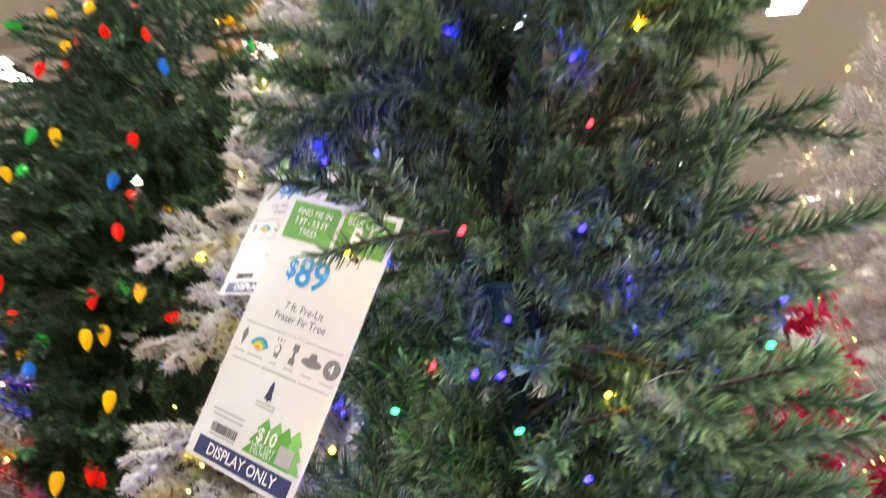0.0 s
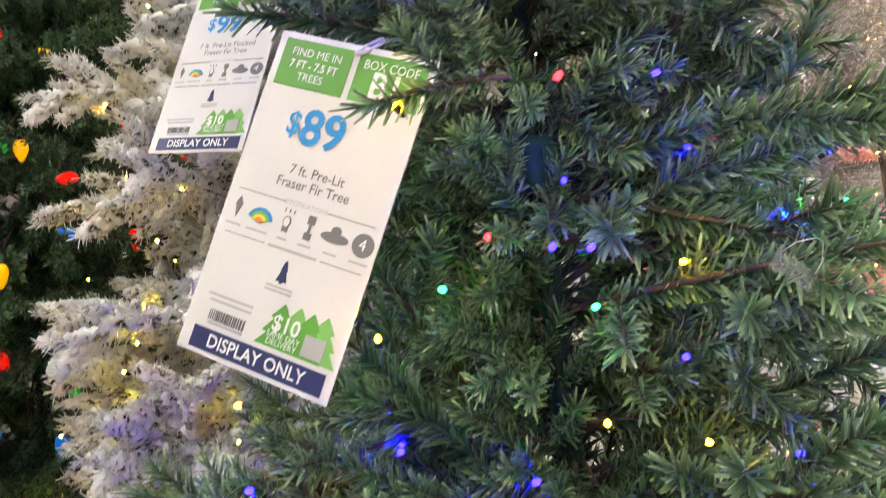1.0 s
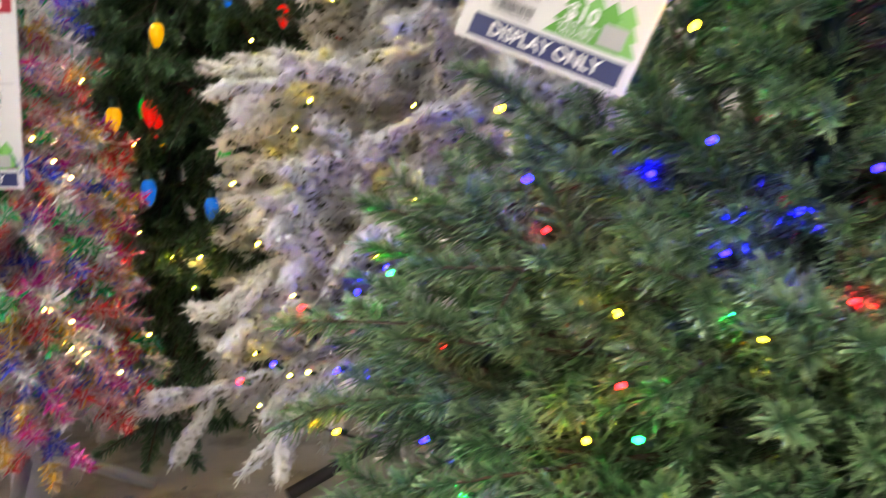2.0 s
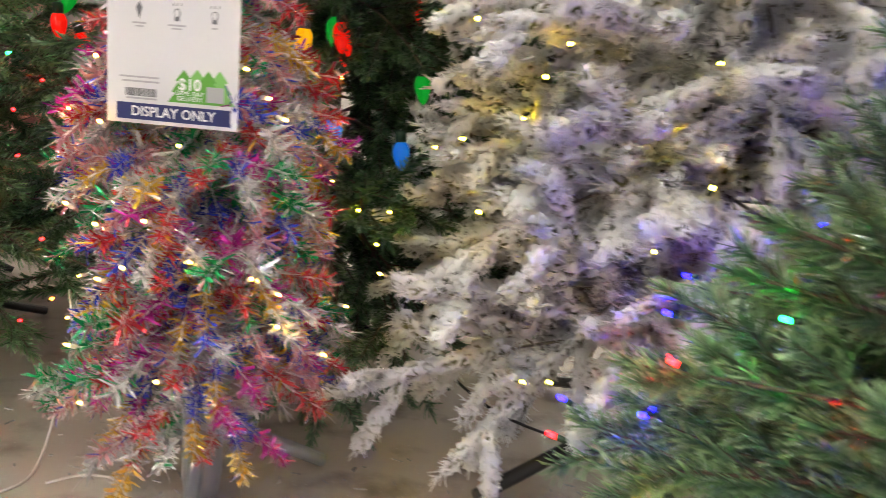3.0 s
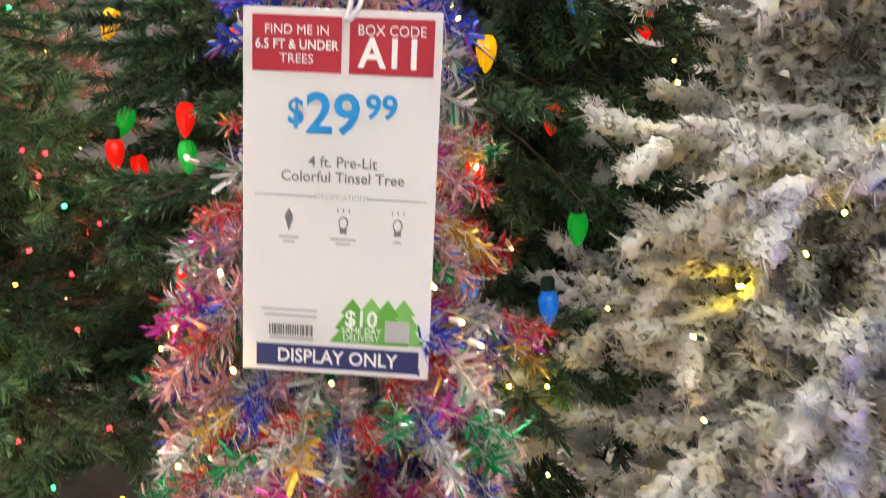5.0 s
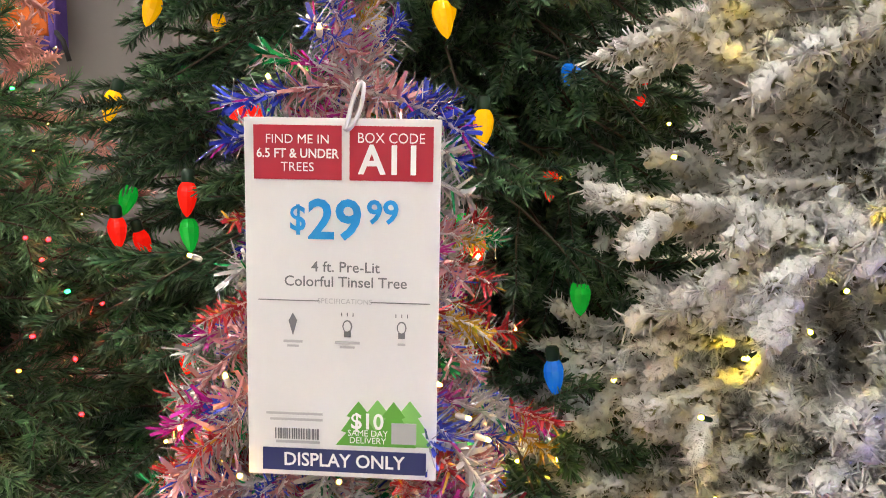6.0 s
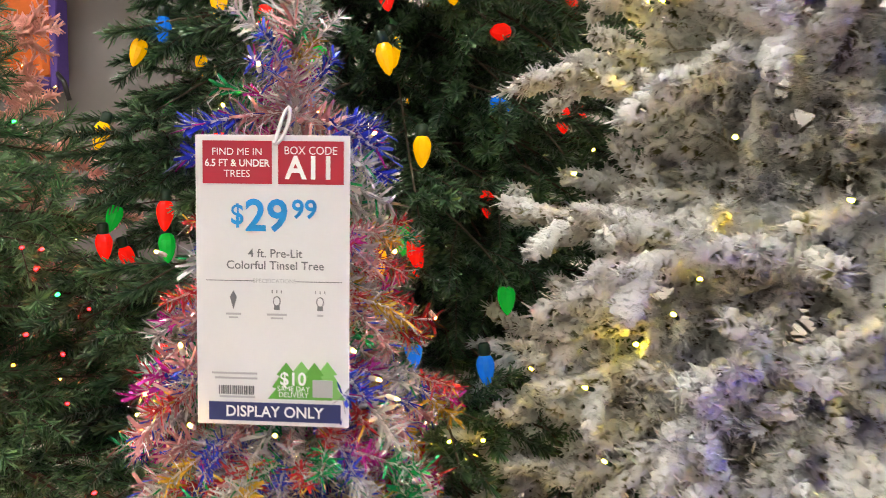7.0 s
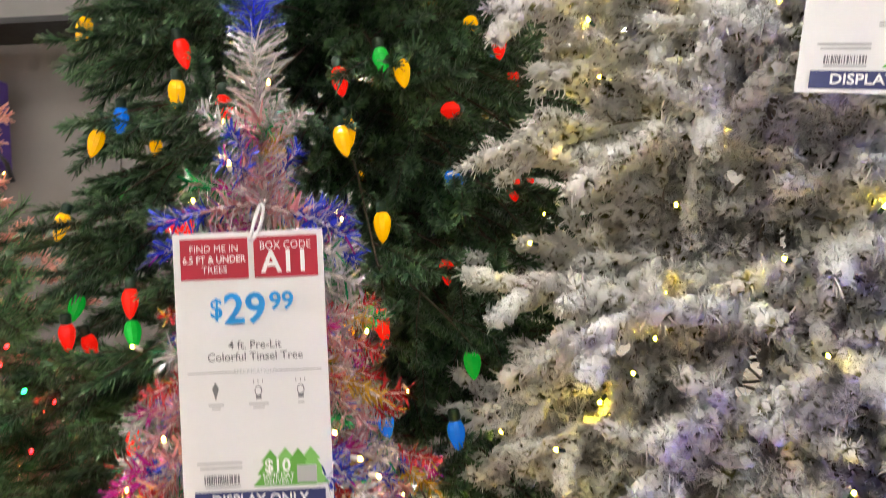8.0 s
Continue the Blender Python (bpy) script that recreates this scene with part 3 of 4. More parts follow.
# ---------------------------------------------------------------- lettering and price cards
def letters(text, size, at, mat, parent, squeeze=1.0, depth=0.0012, heavy=0.0):
    """Words in the built-in font, on a plane that faces -y, centred on at = (x, z)."""
    cu = bpy.data.curves.new("lettering", "FONT")
    cu.body, cu.size, cu.align_x, cu.align_y, cu.offset = text, size, "CENTER", "CENTER", heavy
    cu.resolution_u = 3
    tmp = bpy.data.objects.new("lettering", cu)
    me = bpy.data.meshes.new_from_object(tmp)
    bpy.data.objects.remove(tmp)
    me.materials.clear()
    return part("lettering", me, mat, parent, place=Matrix.Translation((at[0], -depth, at[1])) @ Euler((radians(90), 0, 0)).to_matrix().to_4x4() @ Matrix.Diagonal((squeeze, 1, 1, 1)))


def patch(name, x0, x1, z0, z1, mat, parent, label="", depth=0.0008):
    """A printed field: a shallow slab on the face of the card."""
    return part(name, box(bmesh.new(), (x0, -depth, z0), (x1, -0.0001, z1)), mat, parent, label)


def poly(name, pts, mat, parent, depth=0.0009):
    bm = bmesh.new()
    front = [bm.verts.new((x, -depth, z)) for x, z in pts]
    back = [bm.verts.new((x, -0.0001, z)) for x, z in pts]
    bm.faces.new(front)
    for i in range(len(pts)):
        j = (i + 1) % len(pts)
        bm.faces.new((front[j], front[i], back[i], back[j]))
    bmesh.ops.recalc_face_normals(bm, faces=bm.faces)
    return part(name, bm, mat, parent)


CARD_W, CARD_H = 0.163, 0.306


def price_card(place, label, header, where, code, price, cents, lines, rich, tie=0.020):
    card = thing("price_card", label, "price card", place, "hanging price cards")
    fx = lambda u: (u - 0.5) * CARD_W
    fz = lambda v: (0.5 - v) * CARD_H
    part("board", box(bmesh.new(), (-CARD_W / 2, 0, -CARD_H / 2), (CARD_W / 2, 0.0022, CARD_H / 2), 0.0007), CARD_WHITE, card, "glossy white card")
    patch("header_panel", fx(0.05), fx(0.50), fz(0.165), fz(0.02), header, card)
    patch("header_panel", fx(0.54), fx(0.962), fz(0.165), fz(0.02), header, card)
    letters("FIND ME IN", 0.0105, (fx(0.275), fz(0.058)), INK_WHITE, card)
    letters(where, 0.0105, (fx(0.275), fz(0.096)), INK_WHITE, card, 0.92, heavy=0.0002)
    letters("TREES", 0.0105, (fx(0.275), fz(0.132)), INK_WHITE, card)
    letters("BOX CODE", 0.0118, (fx(0.75), fz(0.053)), INK_WHITE, card, 0.92)
    letters(code, 0.0330, (fx(0.75), fz(0.113)), INK_WHITE, card, 0.95, heavy=0.0008)
    letters("$", 0.030, (fx(0.275), fz(0.272)), INK_BLUE, card, 0.9, heavy=0.0005)
    letters(price, 0.046, (fx(0.465), fz(0.277)), INK_BLUE, card, 1.0, heavy=0.0010)
    if cents:
        letters(cents, 0.027, (fx(0.71), fz(0.252)), INK_BLUE, card, 1.0, heavy=0.0006)
    for k, s in enumerate(lines):
        letters(s, 0.0125, (fx(0.52), fz(0.402 + 0.041 * k)), INK_GREY, card, heavy=0.00012)
    for u0, u1 in ((0.065, 0.385), (0.65, 0.955)):
        patch("rule", fx(u0), fx(u1), fz(0.4975), fz(0.4950), INK_GREY, card)
    letters("SPECIFICATIONS", 0.0062, (fx(0.517), fz(0.496)), INK_PALE, card)
    icon_row(card, fx, fz, rich)
    for k, v in enumerate((0.815, 0.832)):
        patch("small_print", fx(0.10 + 0.02 * k), fx(0.40), fz(v + 0.007), fz(v), INK_PALE, card)
    u = 0.145
    rng = random.Random(code)
    while u < 0.385:
        w = rng.choice((0.004, 0.007, 0.011))
        patch("barcode_bar", fx(u), fx(u + w), fz(0.893), fz(0.862), INK_GREY, card)
        u += w + rng.choice((0.004, 0.006, 0.009))
    patch("small_print", fx(0.15), fx(0.385), fz(0.905), fz(0.898), INK_PALE, card)
    for k, (c, top, mat) in enumerate(((0.69, 0.772, INK_LIME), (0.86, 0.772, INK_LIME), (0.59, 0.778, INK_GREEN), (0.775, 0.776, INK_GREEN))):
        half = 0.115
        pts = []
        for s, (w, v) in enumerate(((0.02, 0.0), (0.55, 0.042), (0.36, 0.046), (0.80, 0.086), (0.55, 0.090), (1.05, 0.131))):
            pts.append((w * half, top + v))
        right = [(fx(c + w), fz(min(v, 0.905))) for w, v in pts]
        left = [(fx(c - w), fz(min(v, 0.905))) for w, v in reversed(pts)]
        poly("tree_emblem", right + left, mat, card, 0.0006 + 0.0002 * k)
    letters("$10", 0.0195, (fx(0.637), fz(0.835)), INK_WHITE, card, 0.95, 0.0018, 0.0004)
    letters("SAME DAY", 0.0078, (fx(0.64), fz(0.868)), INK_WHITE, card, 0.95, 0.0018)
    letters("DELIVERY", 0.0078, (fx(0.64), fz(0.889)), INK_WHITE, card, 0.95, 0.0018)
    patch("code_square", fx(0.765), fx(0.895), fz(0.895), fz(0.835), INK_PALE, card, "blank pale grey square", 0.0018)
    patch("navy_band", fx(0.078), fx(0.948), fz(0.985), fz(0.92), INK_NAVY, card, "navy blue printed band")
    letters("DISPLAY ONLY", 0.0165, (fx(0.512), fz(0.953)), INK_WHITE, card, 0.95, heavy=0.0003)
    loop = [(0.004 * math.sin(a) + 0.004 + 0.010 * math.sin(a / 2), -0.006 + 0.02 * math.sin(a * 0.5) ** 2, CARD_H / 2 - 0.010 + tie * (1 - math.cos(a))) for a in (k * math.pi / 8 for k in range(17))]
    part("cable_tie", tube(bmesh.new(), loop, 0.0020, 6), TIE, card, "clear nylon cable tie")
    return card


def icon_row(card, fx, fz, rich):
    """The little grey pictures under the first rule and the captions below them."""
    def fan(u, v, mat, r, r0=0.0, a0=200, a1=340):
        arc = [(fx(u) + r * math.cos(radians(a)), fz(v) - r * math.sin(radians(a))) for a in range(a0, a1 + 1, 20)]
        inner = [(fx(u) + r0 * math.cos(radians(a)), fz(v) - r0 * math.sin(radians(a))) for a in range(a1, a0 - 1, -20)] if r0 else [(fx(u), fz(v))]
        return poly("icon", arc + inner, mat, card)

    def cone(u, v):
        poly("icon", [(fx(u), fz(v + 0.03)), (fx(u + 0.022), fz(v - 0.012)), (fx(u), fz(v - 0.034)), (fx(u - 0.022), fz(v - 0.012))], INK_GREY, card)

    def lamp_icon(u, v):
        poly("icon", [(fx(u) + 0.0042 * math.cos(radians(a)), fz(v) + 0.0055 * math.sin(radians(a))) for a in range(0, 360, 30)], INK_GREY, card)
        poly("icon", [(fx(u) + 0.0031 * math.cos(radians(a)), fz(v) + 0.0044 * math.sin(radians(a))) for a in range(0, 360, 30)], CARD_WHITE, card, 0.0012)
        patch("icon", fx(u - 0.018), fx(u + 0.018), fz(v + 0.030), fz(v + 0.014), INK_GREY, card)
        for d in (-0.03, 0.0, 0.03):
            patch("icon", fx(u + d) - 0.0004, fx(u + d) + 0.0004, fz(v - 0.028), fz(v - 0.038), INK_GREY, card)

    if rich:
        v = 0.553
        cone(0.10, v)
        for r, mat in ((0.0142, INK_BLUE), (0.0112, INK_LIME), (0.0080, INK_YELLOW), (0.0050, INK_ORANGE)):
            fan(0.26, v + 0.028, mat, r).location.y -= 0.0003 * (0.0142 - r) / 0.003
        lamp_icon(0.43, v)
        patch("icon", fx(0.555), fx(0.60), fz(v - 0.012), fz(v - 0.038), INK_GREY, card)
        patch("icon", fx(0.570), fx(0.585), fz(v + 0.012), fz(v - 0.012), INK_GREY, card)
        patch("icon", fx(0.555), fx(0.60), fz(v + 0.034), fz(v + 0.012), INK_GREY, card)
        poly("icon", [(fx(0.74) + 0.014 * math.cos(radians(a)), fz(v + 0.004) + 0.0048 * math.sin(radians(a))) for a in range(0, 360, 20)], INK_GREY, card)
        poly("icon", [(fx(0.74) + 0.005 * math.cos(radians(a)), fz(v - 0.016) + 0.0042 * math.sin(radians(a))) for a in range(0, 360, 30)], INK_GREY, card)
        poly("icon", [(fx(0.915) + 0.0105 * math.cos(radians(a)), fz(v) + 0.0105 * math.sin(radians(a))) for a in range(0, 360, 15)], INK_GREY, card)
        letters("4", 0.014, (fx(0.915), fz(v)), INK_WHITE, card, depth=0.0016)
        for u, w in ((0.10, 0.05), (0.26, 0.07), (0.43, 0.03), (0.577, 0.04), (0.74, 0.04), (0.915, 0.055)):
            patch("caption", fx(u - w), fx(u + w), fz(v + 0.054), fz(v + 0.048), INK_PALE, card)
        for u0, u1 in ((0.065, 0.335), (0.70, 0.955)):
            patch("rule", fx(u0), fx(u1), fz(0.6325), fz(0.6300), INK_GREY, card)
        patch("caption", fx(0.36), fx(0.675), fz(0.635), fz(0.627), INK_PALE, card)
        tree = [(0.004, 0.66), (0.022, 0.690), (0.014, 0.690), (0.034, 0.722), (0.008, 0.722), (0.008, 0.728)]
        poly("icon", [(fx(0.513 + w), fz(q)) for w, q in tree] + [(fx(0.513 - w), fz(q)) for w, q in reversed(tree)], INK_NAVY, card)
        for k in range(2):
            patch("caption", fx(0.43), fx(0.60), fz(0.742 + 0.012 * k), fz(0.736 + 0.012 * k), INK_PALE, card)
    else:
        v = 0.565
        cone(0.245, v)
        lamp_icon(0.53, v)
        lamp_icon(0.812, v)
        for u, w in ((0.245, 0.05), (0.53, 0.065), (0.812, 0.02)):
            patch("caption", fx(u - w), fx(u + w), fz(v + 0.050), fz(v + 0.043), INK_PALE, card)
            if w > 0.03:
                patch("caption", fx(u - w * 0.6), fx(u + w * 0.6), fz(v + 0.062), fz(v + 0.056), INK_PALE, card)


# ---------------------------------------------------------------- fir tree with coloured mini lights
def fir_tree():
    rng, pick = random.Random(3), random.Random(4)
    tree = thing("christmas_tree", "seven-foot green artificial fir with coloured mini lights", "christmas tree", pose(0.09, 0.93, 0), "display trees")
    def outline(z, h=270):
        """Slim towards the aisle, fuller at the back where the lower boughs were spread wide."""
        r = 0.27 + 0.07 * max(0.0, math.cos(radians(h - 350))) - max(0.0, 0.22 * (z - 1.2))
        wide = math.cos(radians(min(90, 1.6 * abs((h - 138 + 180) % 360 - 180))))
        return r * (1 + 1.30 * wide * min(1.0, max(0.0, (0.74 - z) / 0.30)))

    kit = variants(lambda ln, s: branch_mesh("fir", ln, s), (0.14, 0.24, 0.34, 0.46, 0.60), 4, 100)

    def keep(heading, z, reach, up):
        if 170 < heading < 238 and 0.54 < z < 1.10:
            return 0.115
        if 222 < heading < 290 and 0.56 < z < 1.10:
            return False
        if 210 < heading < 304 and 0.66 < z < 1.02:
            return 0.13
        return not (20 < heading < 100 and pick.random() < 0.4)

    put_branches(tree, kit, outline, 0.20, 2.04, 0.06, 10, rng, 0.084, keep, 0.22, sway=22)
    put_branches(tree, kit, outline, 0.20, 0.58, 0.06, 6, rng, 0.085, lambda heading, z, reach, up: 92 < heading < 190)
    trunk_part(tree, 2.1, 0.015, GREEN_POLE)
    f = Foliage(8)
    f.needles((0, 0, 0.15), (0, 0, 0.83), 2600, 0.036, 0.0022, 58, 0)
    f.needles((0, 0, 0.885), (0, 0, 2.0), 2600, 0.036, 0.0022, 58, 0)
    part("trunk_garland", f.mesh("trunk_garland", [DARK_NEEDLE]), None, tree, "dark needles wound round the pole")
    bm = bmesh.new()
    lathe(bm, [(0.026, -0.028), (0.031, -0.020), (0.031, 0.012), (0.036, 0.016), (0.036, 0.026), (0.020, 0.028)], 10)
    for k in range(5):
        a = 2 * math.pi * k / 5
        box(bm, (0.028 * math.cos(a) - 0.007, 0.028 * math.sin(a) - 0.007, -0.026), (0.028 * math.cos(a) + 0.007, 0.028 * math.sin(a) + 0.007, 0.020), 0.002)
    part("branch_collar", bm, GREEN_PLASTIC, tree, "teal-green plastic branch collar", pose(0, 0, 0.872))
    # the single shoot that lies over the price card, with an amber light
    part("branch", kit[0.14][2], None, tree, place=turned(-0.055, -0.175, 0.915, 196, -10, 10, 0.80))
    stand_part(tree, GREEN_POLE, 0.33, 40)
    set_lights = [
        ("R", 0.011, 0.802, 0.795), ("B", 0.074, 0.729, 0.771), ("G", 0.090, 0.779, 0.727), ("Y", 0.173, 0.796, 0.756), ("B", 0.249, 0.766, 0.783),
        ("Y", -0.058, 0.741, 0.894), ("R", 0.050, 0.675, 0.886), ("B", -0.225, 0.978, 0.573), ("B", -0.072, 0.946, 0.608), ("B", 0.047, 0.889, 0.575),
        ("R", -0.175, 0.945, 0.552), ("G", -0.026, 0.863, 0.483), ("B", -0.348, 1.278, 0.481), ("B", 0.087, 0.820, 0.838), ("B", 0.051, 0.750, 0.775),
        ("Y", -0.088, 0.800, 0.719), ("B", -0.079, 0.780, 0.632), ("B", 0.013, 0.720, 0.610), ("Y", 0.078, 0.750, 0.638), ("B", 0.141, 0.740, 0.682),
        ("B", 0.224, 0.750, 0.596), ("B", 0.213, 0.850, 0.863), ("B", 0.163, 0.780, 0.915), ("G", -0.028, 0.820, 0.754), ("B", -0.207, 0.850, 0.603),
        ("Y", -0.222, 0.920, 0.669), ("Y", 0.174, 0.800, 0.605), ("B", 0.387, 0.900, 0.855), ("B", -0.104, 0.850, 1.040), ("B", -0.038, 0.820, 1.030),
        ("B", 0.003, 0.850, 1.235), ("B", 0.046, 0.800, 1.159),
    ]
    low_lights = [
        ("B", 0.170, 0.750, 1.086), ("Y", 0.250, 0.800, 1.146), ("R", 0.179, 0.750, 1.011), ("G", 0.328, 0.800, 0.794), ("B", -0.016, 0.900, 0.535),
        ("Y", -0.129, 0.850, 0.487), ("R", -0.137, 0.800, 0.439), ("R", -0.274, 1.000, 0.425), ("Y", -0.395, 1.050, 0.319), ("B", -0.295, 0.950, 0.344),
        ("Y", -0.155, 0.850, 0.375), ("G", -0.122, 0.800, 0.393), ("B", -0.405, 1.150, 0.365), ("Y", -0.003, 0.850, 0.465), ("R", 0.045, 0.800, 0.505),
        ("G", -0.258, 0.900, 0.308), ("B", 0.015, 0.850, 0.507), ("B", -0.383, 1.200, 0.456), ("R", -0.423, 1.000, 0.469), ("R", -0.502, 1.050, 0.378),
        ("B", -0.485, 1.150, 0.372),
    ]
    for key, x, y, z in set_lights + low_lights:
        mini_light(tree, key, (x, y, z), rng)
    taken = [s[1:] for s in set_lights + low_lights]
    for key, p in lights_round(lambda z, h: outline(z, h) * 1.08, (0.09, 0.93), 0.25, 1.95, 75, rng, "BBBRGY", taken):
        if p[2] > 1.2 or p[1] > 1.02:
            mini_light(tree, key, p, rng)
    for k in range(7):
        a0, z0 = rng.uniform(200, 330), rng.uniform(0.35, 1.2)
        pts = []
        for i in range(9):
            a = radians(a0 + 9 * i)
            r = outline(z0) * (0.62 + 0.12 * math.sin(i * 1.7 + k))
            pts.append((r * math.cos(a), r * math.sin(a), z0 + 0.02 * math.sin(i * 1.1 + k) + 0.012 * i))
        if not (195 < a0 < 250):
            part("light_cord", tube(bmesh.new(), pts, 0.0014, 5), GREEN_WIRE, tree)
    return tree


# ---------------------------------------------------------------- flocked tree with warm lights
def flocked_tree():
    rng = random.Random(11)
    tree = thing("christmas_tree", "white flocked artificial tree with warm yellow lights", "christmas tree", pose(-0.20, 1.81, 0), "display trees")
    def outline(z, h=270):
        """A cone with a fuller shoulder on the aisle side."""
        r = 0.56 + 0.1 * z if z < 0.37 else 0.69 - 0.255 * z if z < 1.6 else 0.282 - 0.42 * (z - 1.6)
        return r + (0.09 if 192 < h < 240 and z > 0.9 else 0.0) - (0.04 if 120 < h < 186 and z > 0.95 else 0.0)

    kit = variants(lambda ln, s: branch_mesh("flocked", ln, s), (0.16, 0.28, 0.40, 0.54, 0.64), 4, 500)
    far_kit = variants(lambda ln, s: branch_mesh("far_flocked", ln, s), (0.16, 0.28, 0.40, 0.54, 0.64), 3, 560)
    aisle = lambda heading: 140 < heading < 300
    back = sparse_back(12)
    put_branches(tree, kit, outline, 0.27, 1.42, 0.075, 5, rng, 0.118, lambda heading, z, reach, up: aisle(heading), 0.18, sway=28)
    put_branches(tree, far_kit, outline, 0.27, 1.42, 0.075, 5, rng, 0.132, lambda heading, z, reach, up: not aisle(heading) and back(heading, z, reach, up), 0.18, sway=28)
    put_branches(tree, far_kit, outline, 1.42, 2.02, 0.075, 6, rng, 0.125, back, 0.18, sway=28)
    trunk_part(tree, 2.1, 0.018, FLOCK_STEM)
    stand_part(tree, BLACK_METAL, 0.42, 212, 4, 0.013)
    set_lights = [
        (-0.621, 1.683, 0.870), (-0.534, 1.652, 0.627), (-0.536, 1.631, 0.634), (-0.332, 1.495, 0.619), (-0.774, 1.781, 0.383),
        (-0.628, 1.704, 0.152), (-0.590, 1.548, 0.492), (-0.730, 1.662, 0.190), (-0.749, 1.745, 0.451), (-0.623, 1.731, 0.787),
        (-0.550, 1.728, 1.072), (-0.445, 1.583, 1.099), (-0.397, 1.515, 0.997), (-0.339, 1.450, 0.835), (-0.515, 1.516, 0.692),
        (-0.676, 1.731, 0.570), (-0.374, 1.411, 0.631), (-0.391, 1.556, 1.159), (-0.303, 1.518, 1.164), (-0.540, 1.663, 1.004),
        (-0.446, 1.523, 0.910), (-0.488, 1.506, 0.738), (-0.312, 1.413, 0.721), (-0.311, 1.373, 0.571), (-0.511, 1.392, 0.295),
        (-0.477, 1.373, 0.305), (-0.749, 1.665, 0.356), (-0.508, 1.423, 0.419), (-0.368, 1.371, 0.489), (-0.802, 1.733, 0.451),
        (-0.472, 1.508, 0.797), (-0.621, 1.511, 0.599), (-0.536, 1.585, 1.177),
    ]
    for p in set_lights:
        mini_light(tree, "W", p, rng)
    for key, p in lights_round(outline, (-0.20, 1.81), 0.25, 1.95, 60, rng, "W", set_lights):
        mini_light(tree, key, p, rng)
    return tree


# ---------------------------------------------------------------- colourful tinsel tree
def tinsel_tree(place, height, outline, foils, label, low, seed, lights, set_lights=(), keep=None, spread=0.115, climb=-4):
    rng = random.Random(seed)
    tree = thing("christmas_tree", label, "christmas tree", place, "display trees")
    kit = variants(lambda ln, s: tinsel_mesh(ln, s, foils, CLEAR_STEM, 2 if ln > 0.15 else 0, *(() if len(foils) > 1 else (0.034, 0.7))), (0.10, 0.18, 0.26, 0.40), 12 if len(foils) > 1 else 5, 900 + seed)
    put_branches(tree, kit, outline, low, height - 0.20, 0.06, climb, rng, spread, keep, 0.16, 60 - climb)
    f = Foliage(seed + 5)
    n = len(foils)
    z, k = height - 0.30, 0
    while z < height - 0.02:
        c = (0, 0, 6 % n, 0, 0, 2 % n)[min(k, 5)]
        f.needles((0, 0, z), (0, 0, z + 0.05), 1500, 0.042, 0.0026, 64, c, taper=False, twist=2.0)
        z, k = z + 0.05, k + 1
    part("leader", f.mesh("leader", foils), None, tree, "upright foil tip")
    trunk_part(tree, height - 0.1, 0.010, CLEAR_STEM)
    stand_part(tree, GREY_PLASTIC, 0.22, 285, 3, 0.012)
    for p in set_lights:
        mini_light(tree, "I", p, rng, "white")
    base = tree.matrix_basis.translation
    for key, p in lights_round(outline, base, low + base.z, height - 0.1 + base.z, lights, rng, "I", set_lights):
        mini_light(tree, key, p, rng, "white")
    return tree


def colourful_tree():
    outline = lambda z, h=270: min(0.238, 0.238 - 0.31 * (z - 0.55))
    keep = lambda heading, z, reach, up: not (222 < heading < 318 and 0.57 < z < 0.93)
    set_lights = [
        (-0.984, 1.398, 0.565), (-1.148, 1.513, 0.422), (-0.847, 1.402, 0.610), (-1.053, 1.318, 0.468), (-0.931, 1.310, 0.434),
        (-1.009, 1.298, 0.422), (-0.862, 1.334, 0.414), (-0.834, 1.355, 0.392), (-0.831, 1.347, 0.351), (-0.782, 1.401, 0.301),
        (-0.955, 1.275, 0.291), (-1.040, 1.301, 0.404), (-1.060, 1.345, 0.591), (-0.985, 1.306, 0.480), (-0.955, 1.428, 1.077),
        (-1.000, 1.403, 0.980), (-1.083, 1.379, 0.669), (-0.865, 1.388, 0.635), (-0.891, 1.378, 0.669),
    ]
    return tinsel_tree(pose(-0.985, 1.5, 0), 1.20, outline, FOILS, "four-foot tinsel tree in mixed bright foil colours with warm lights", 0.20, 21, 22, set_lights, keep, 0.082, -26)


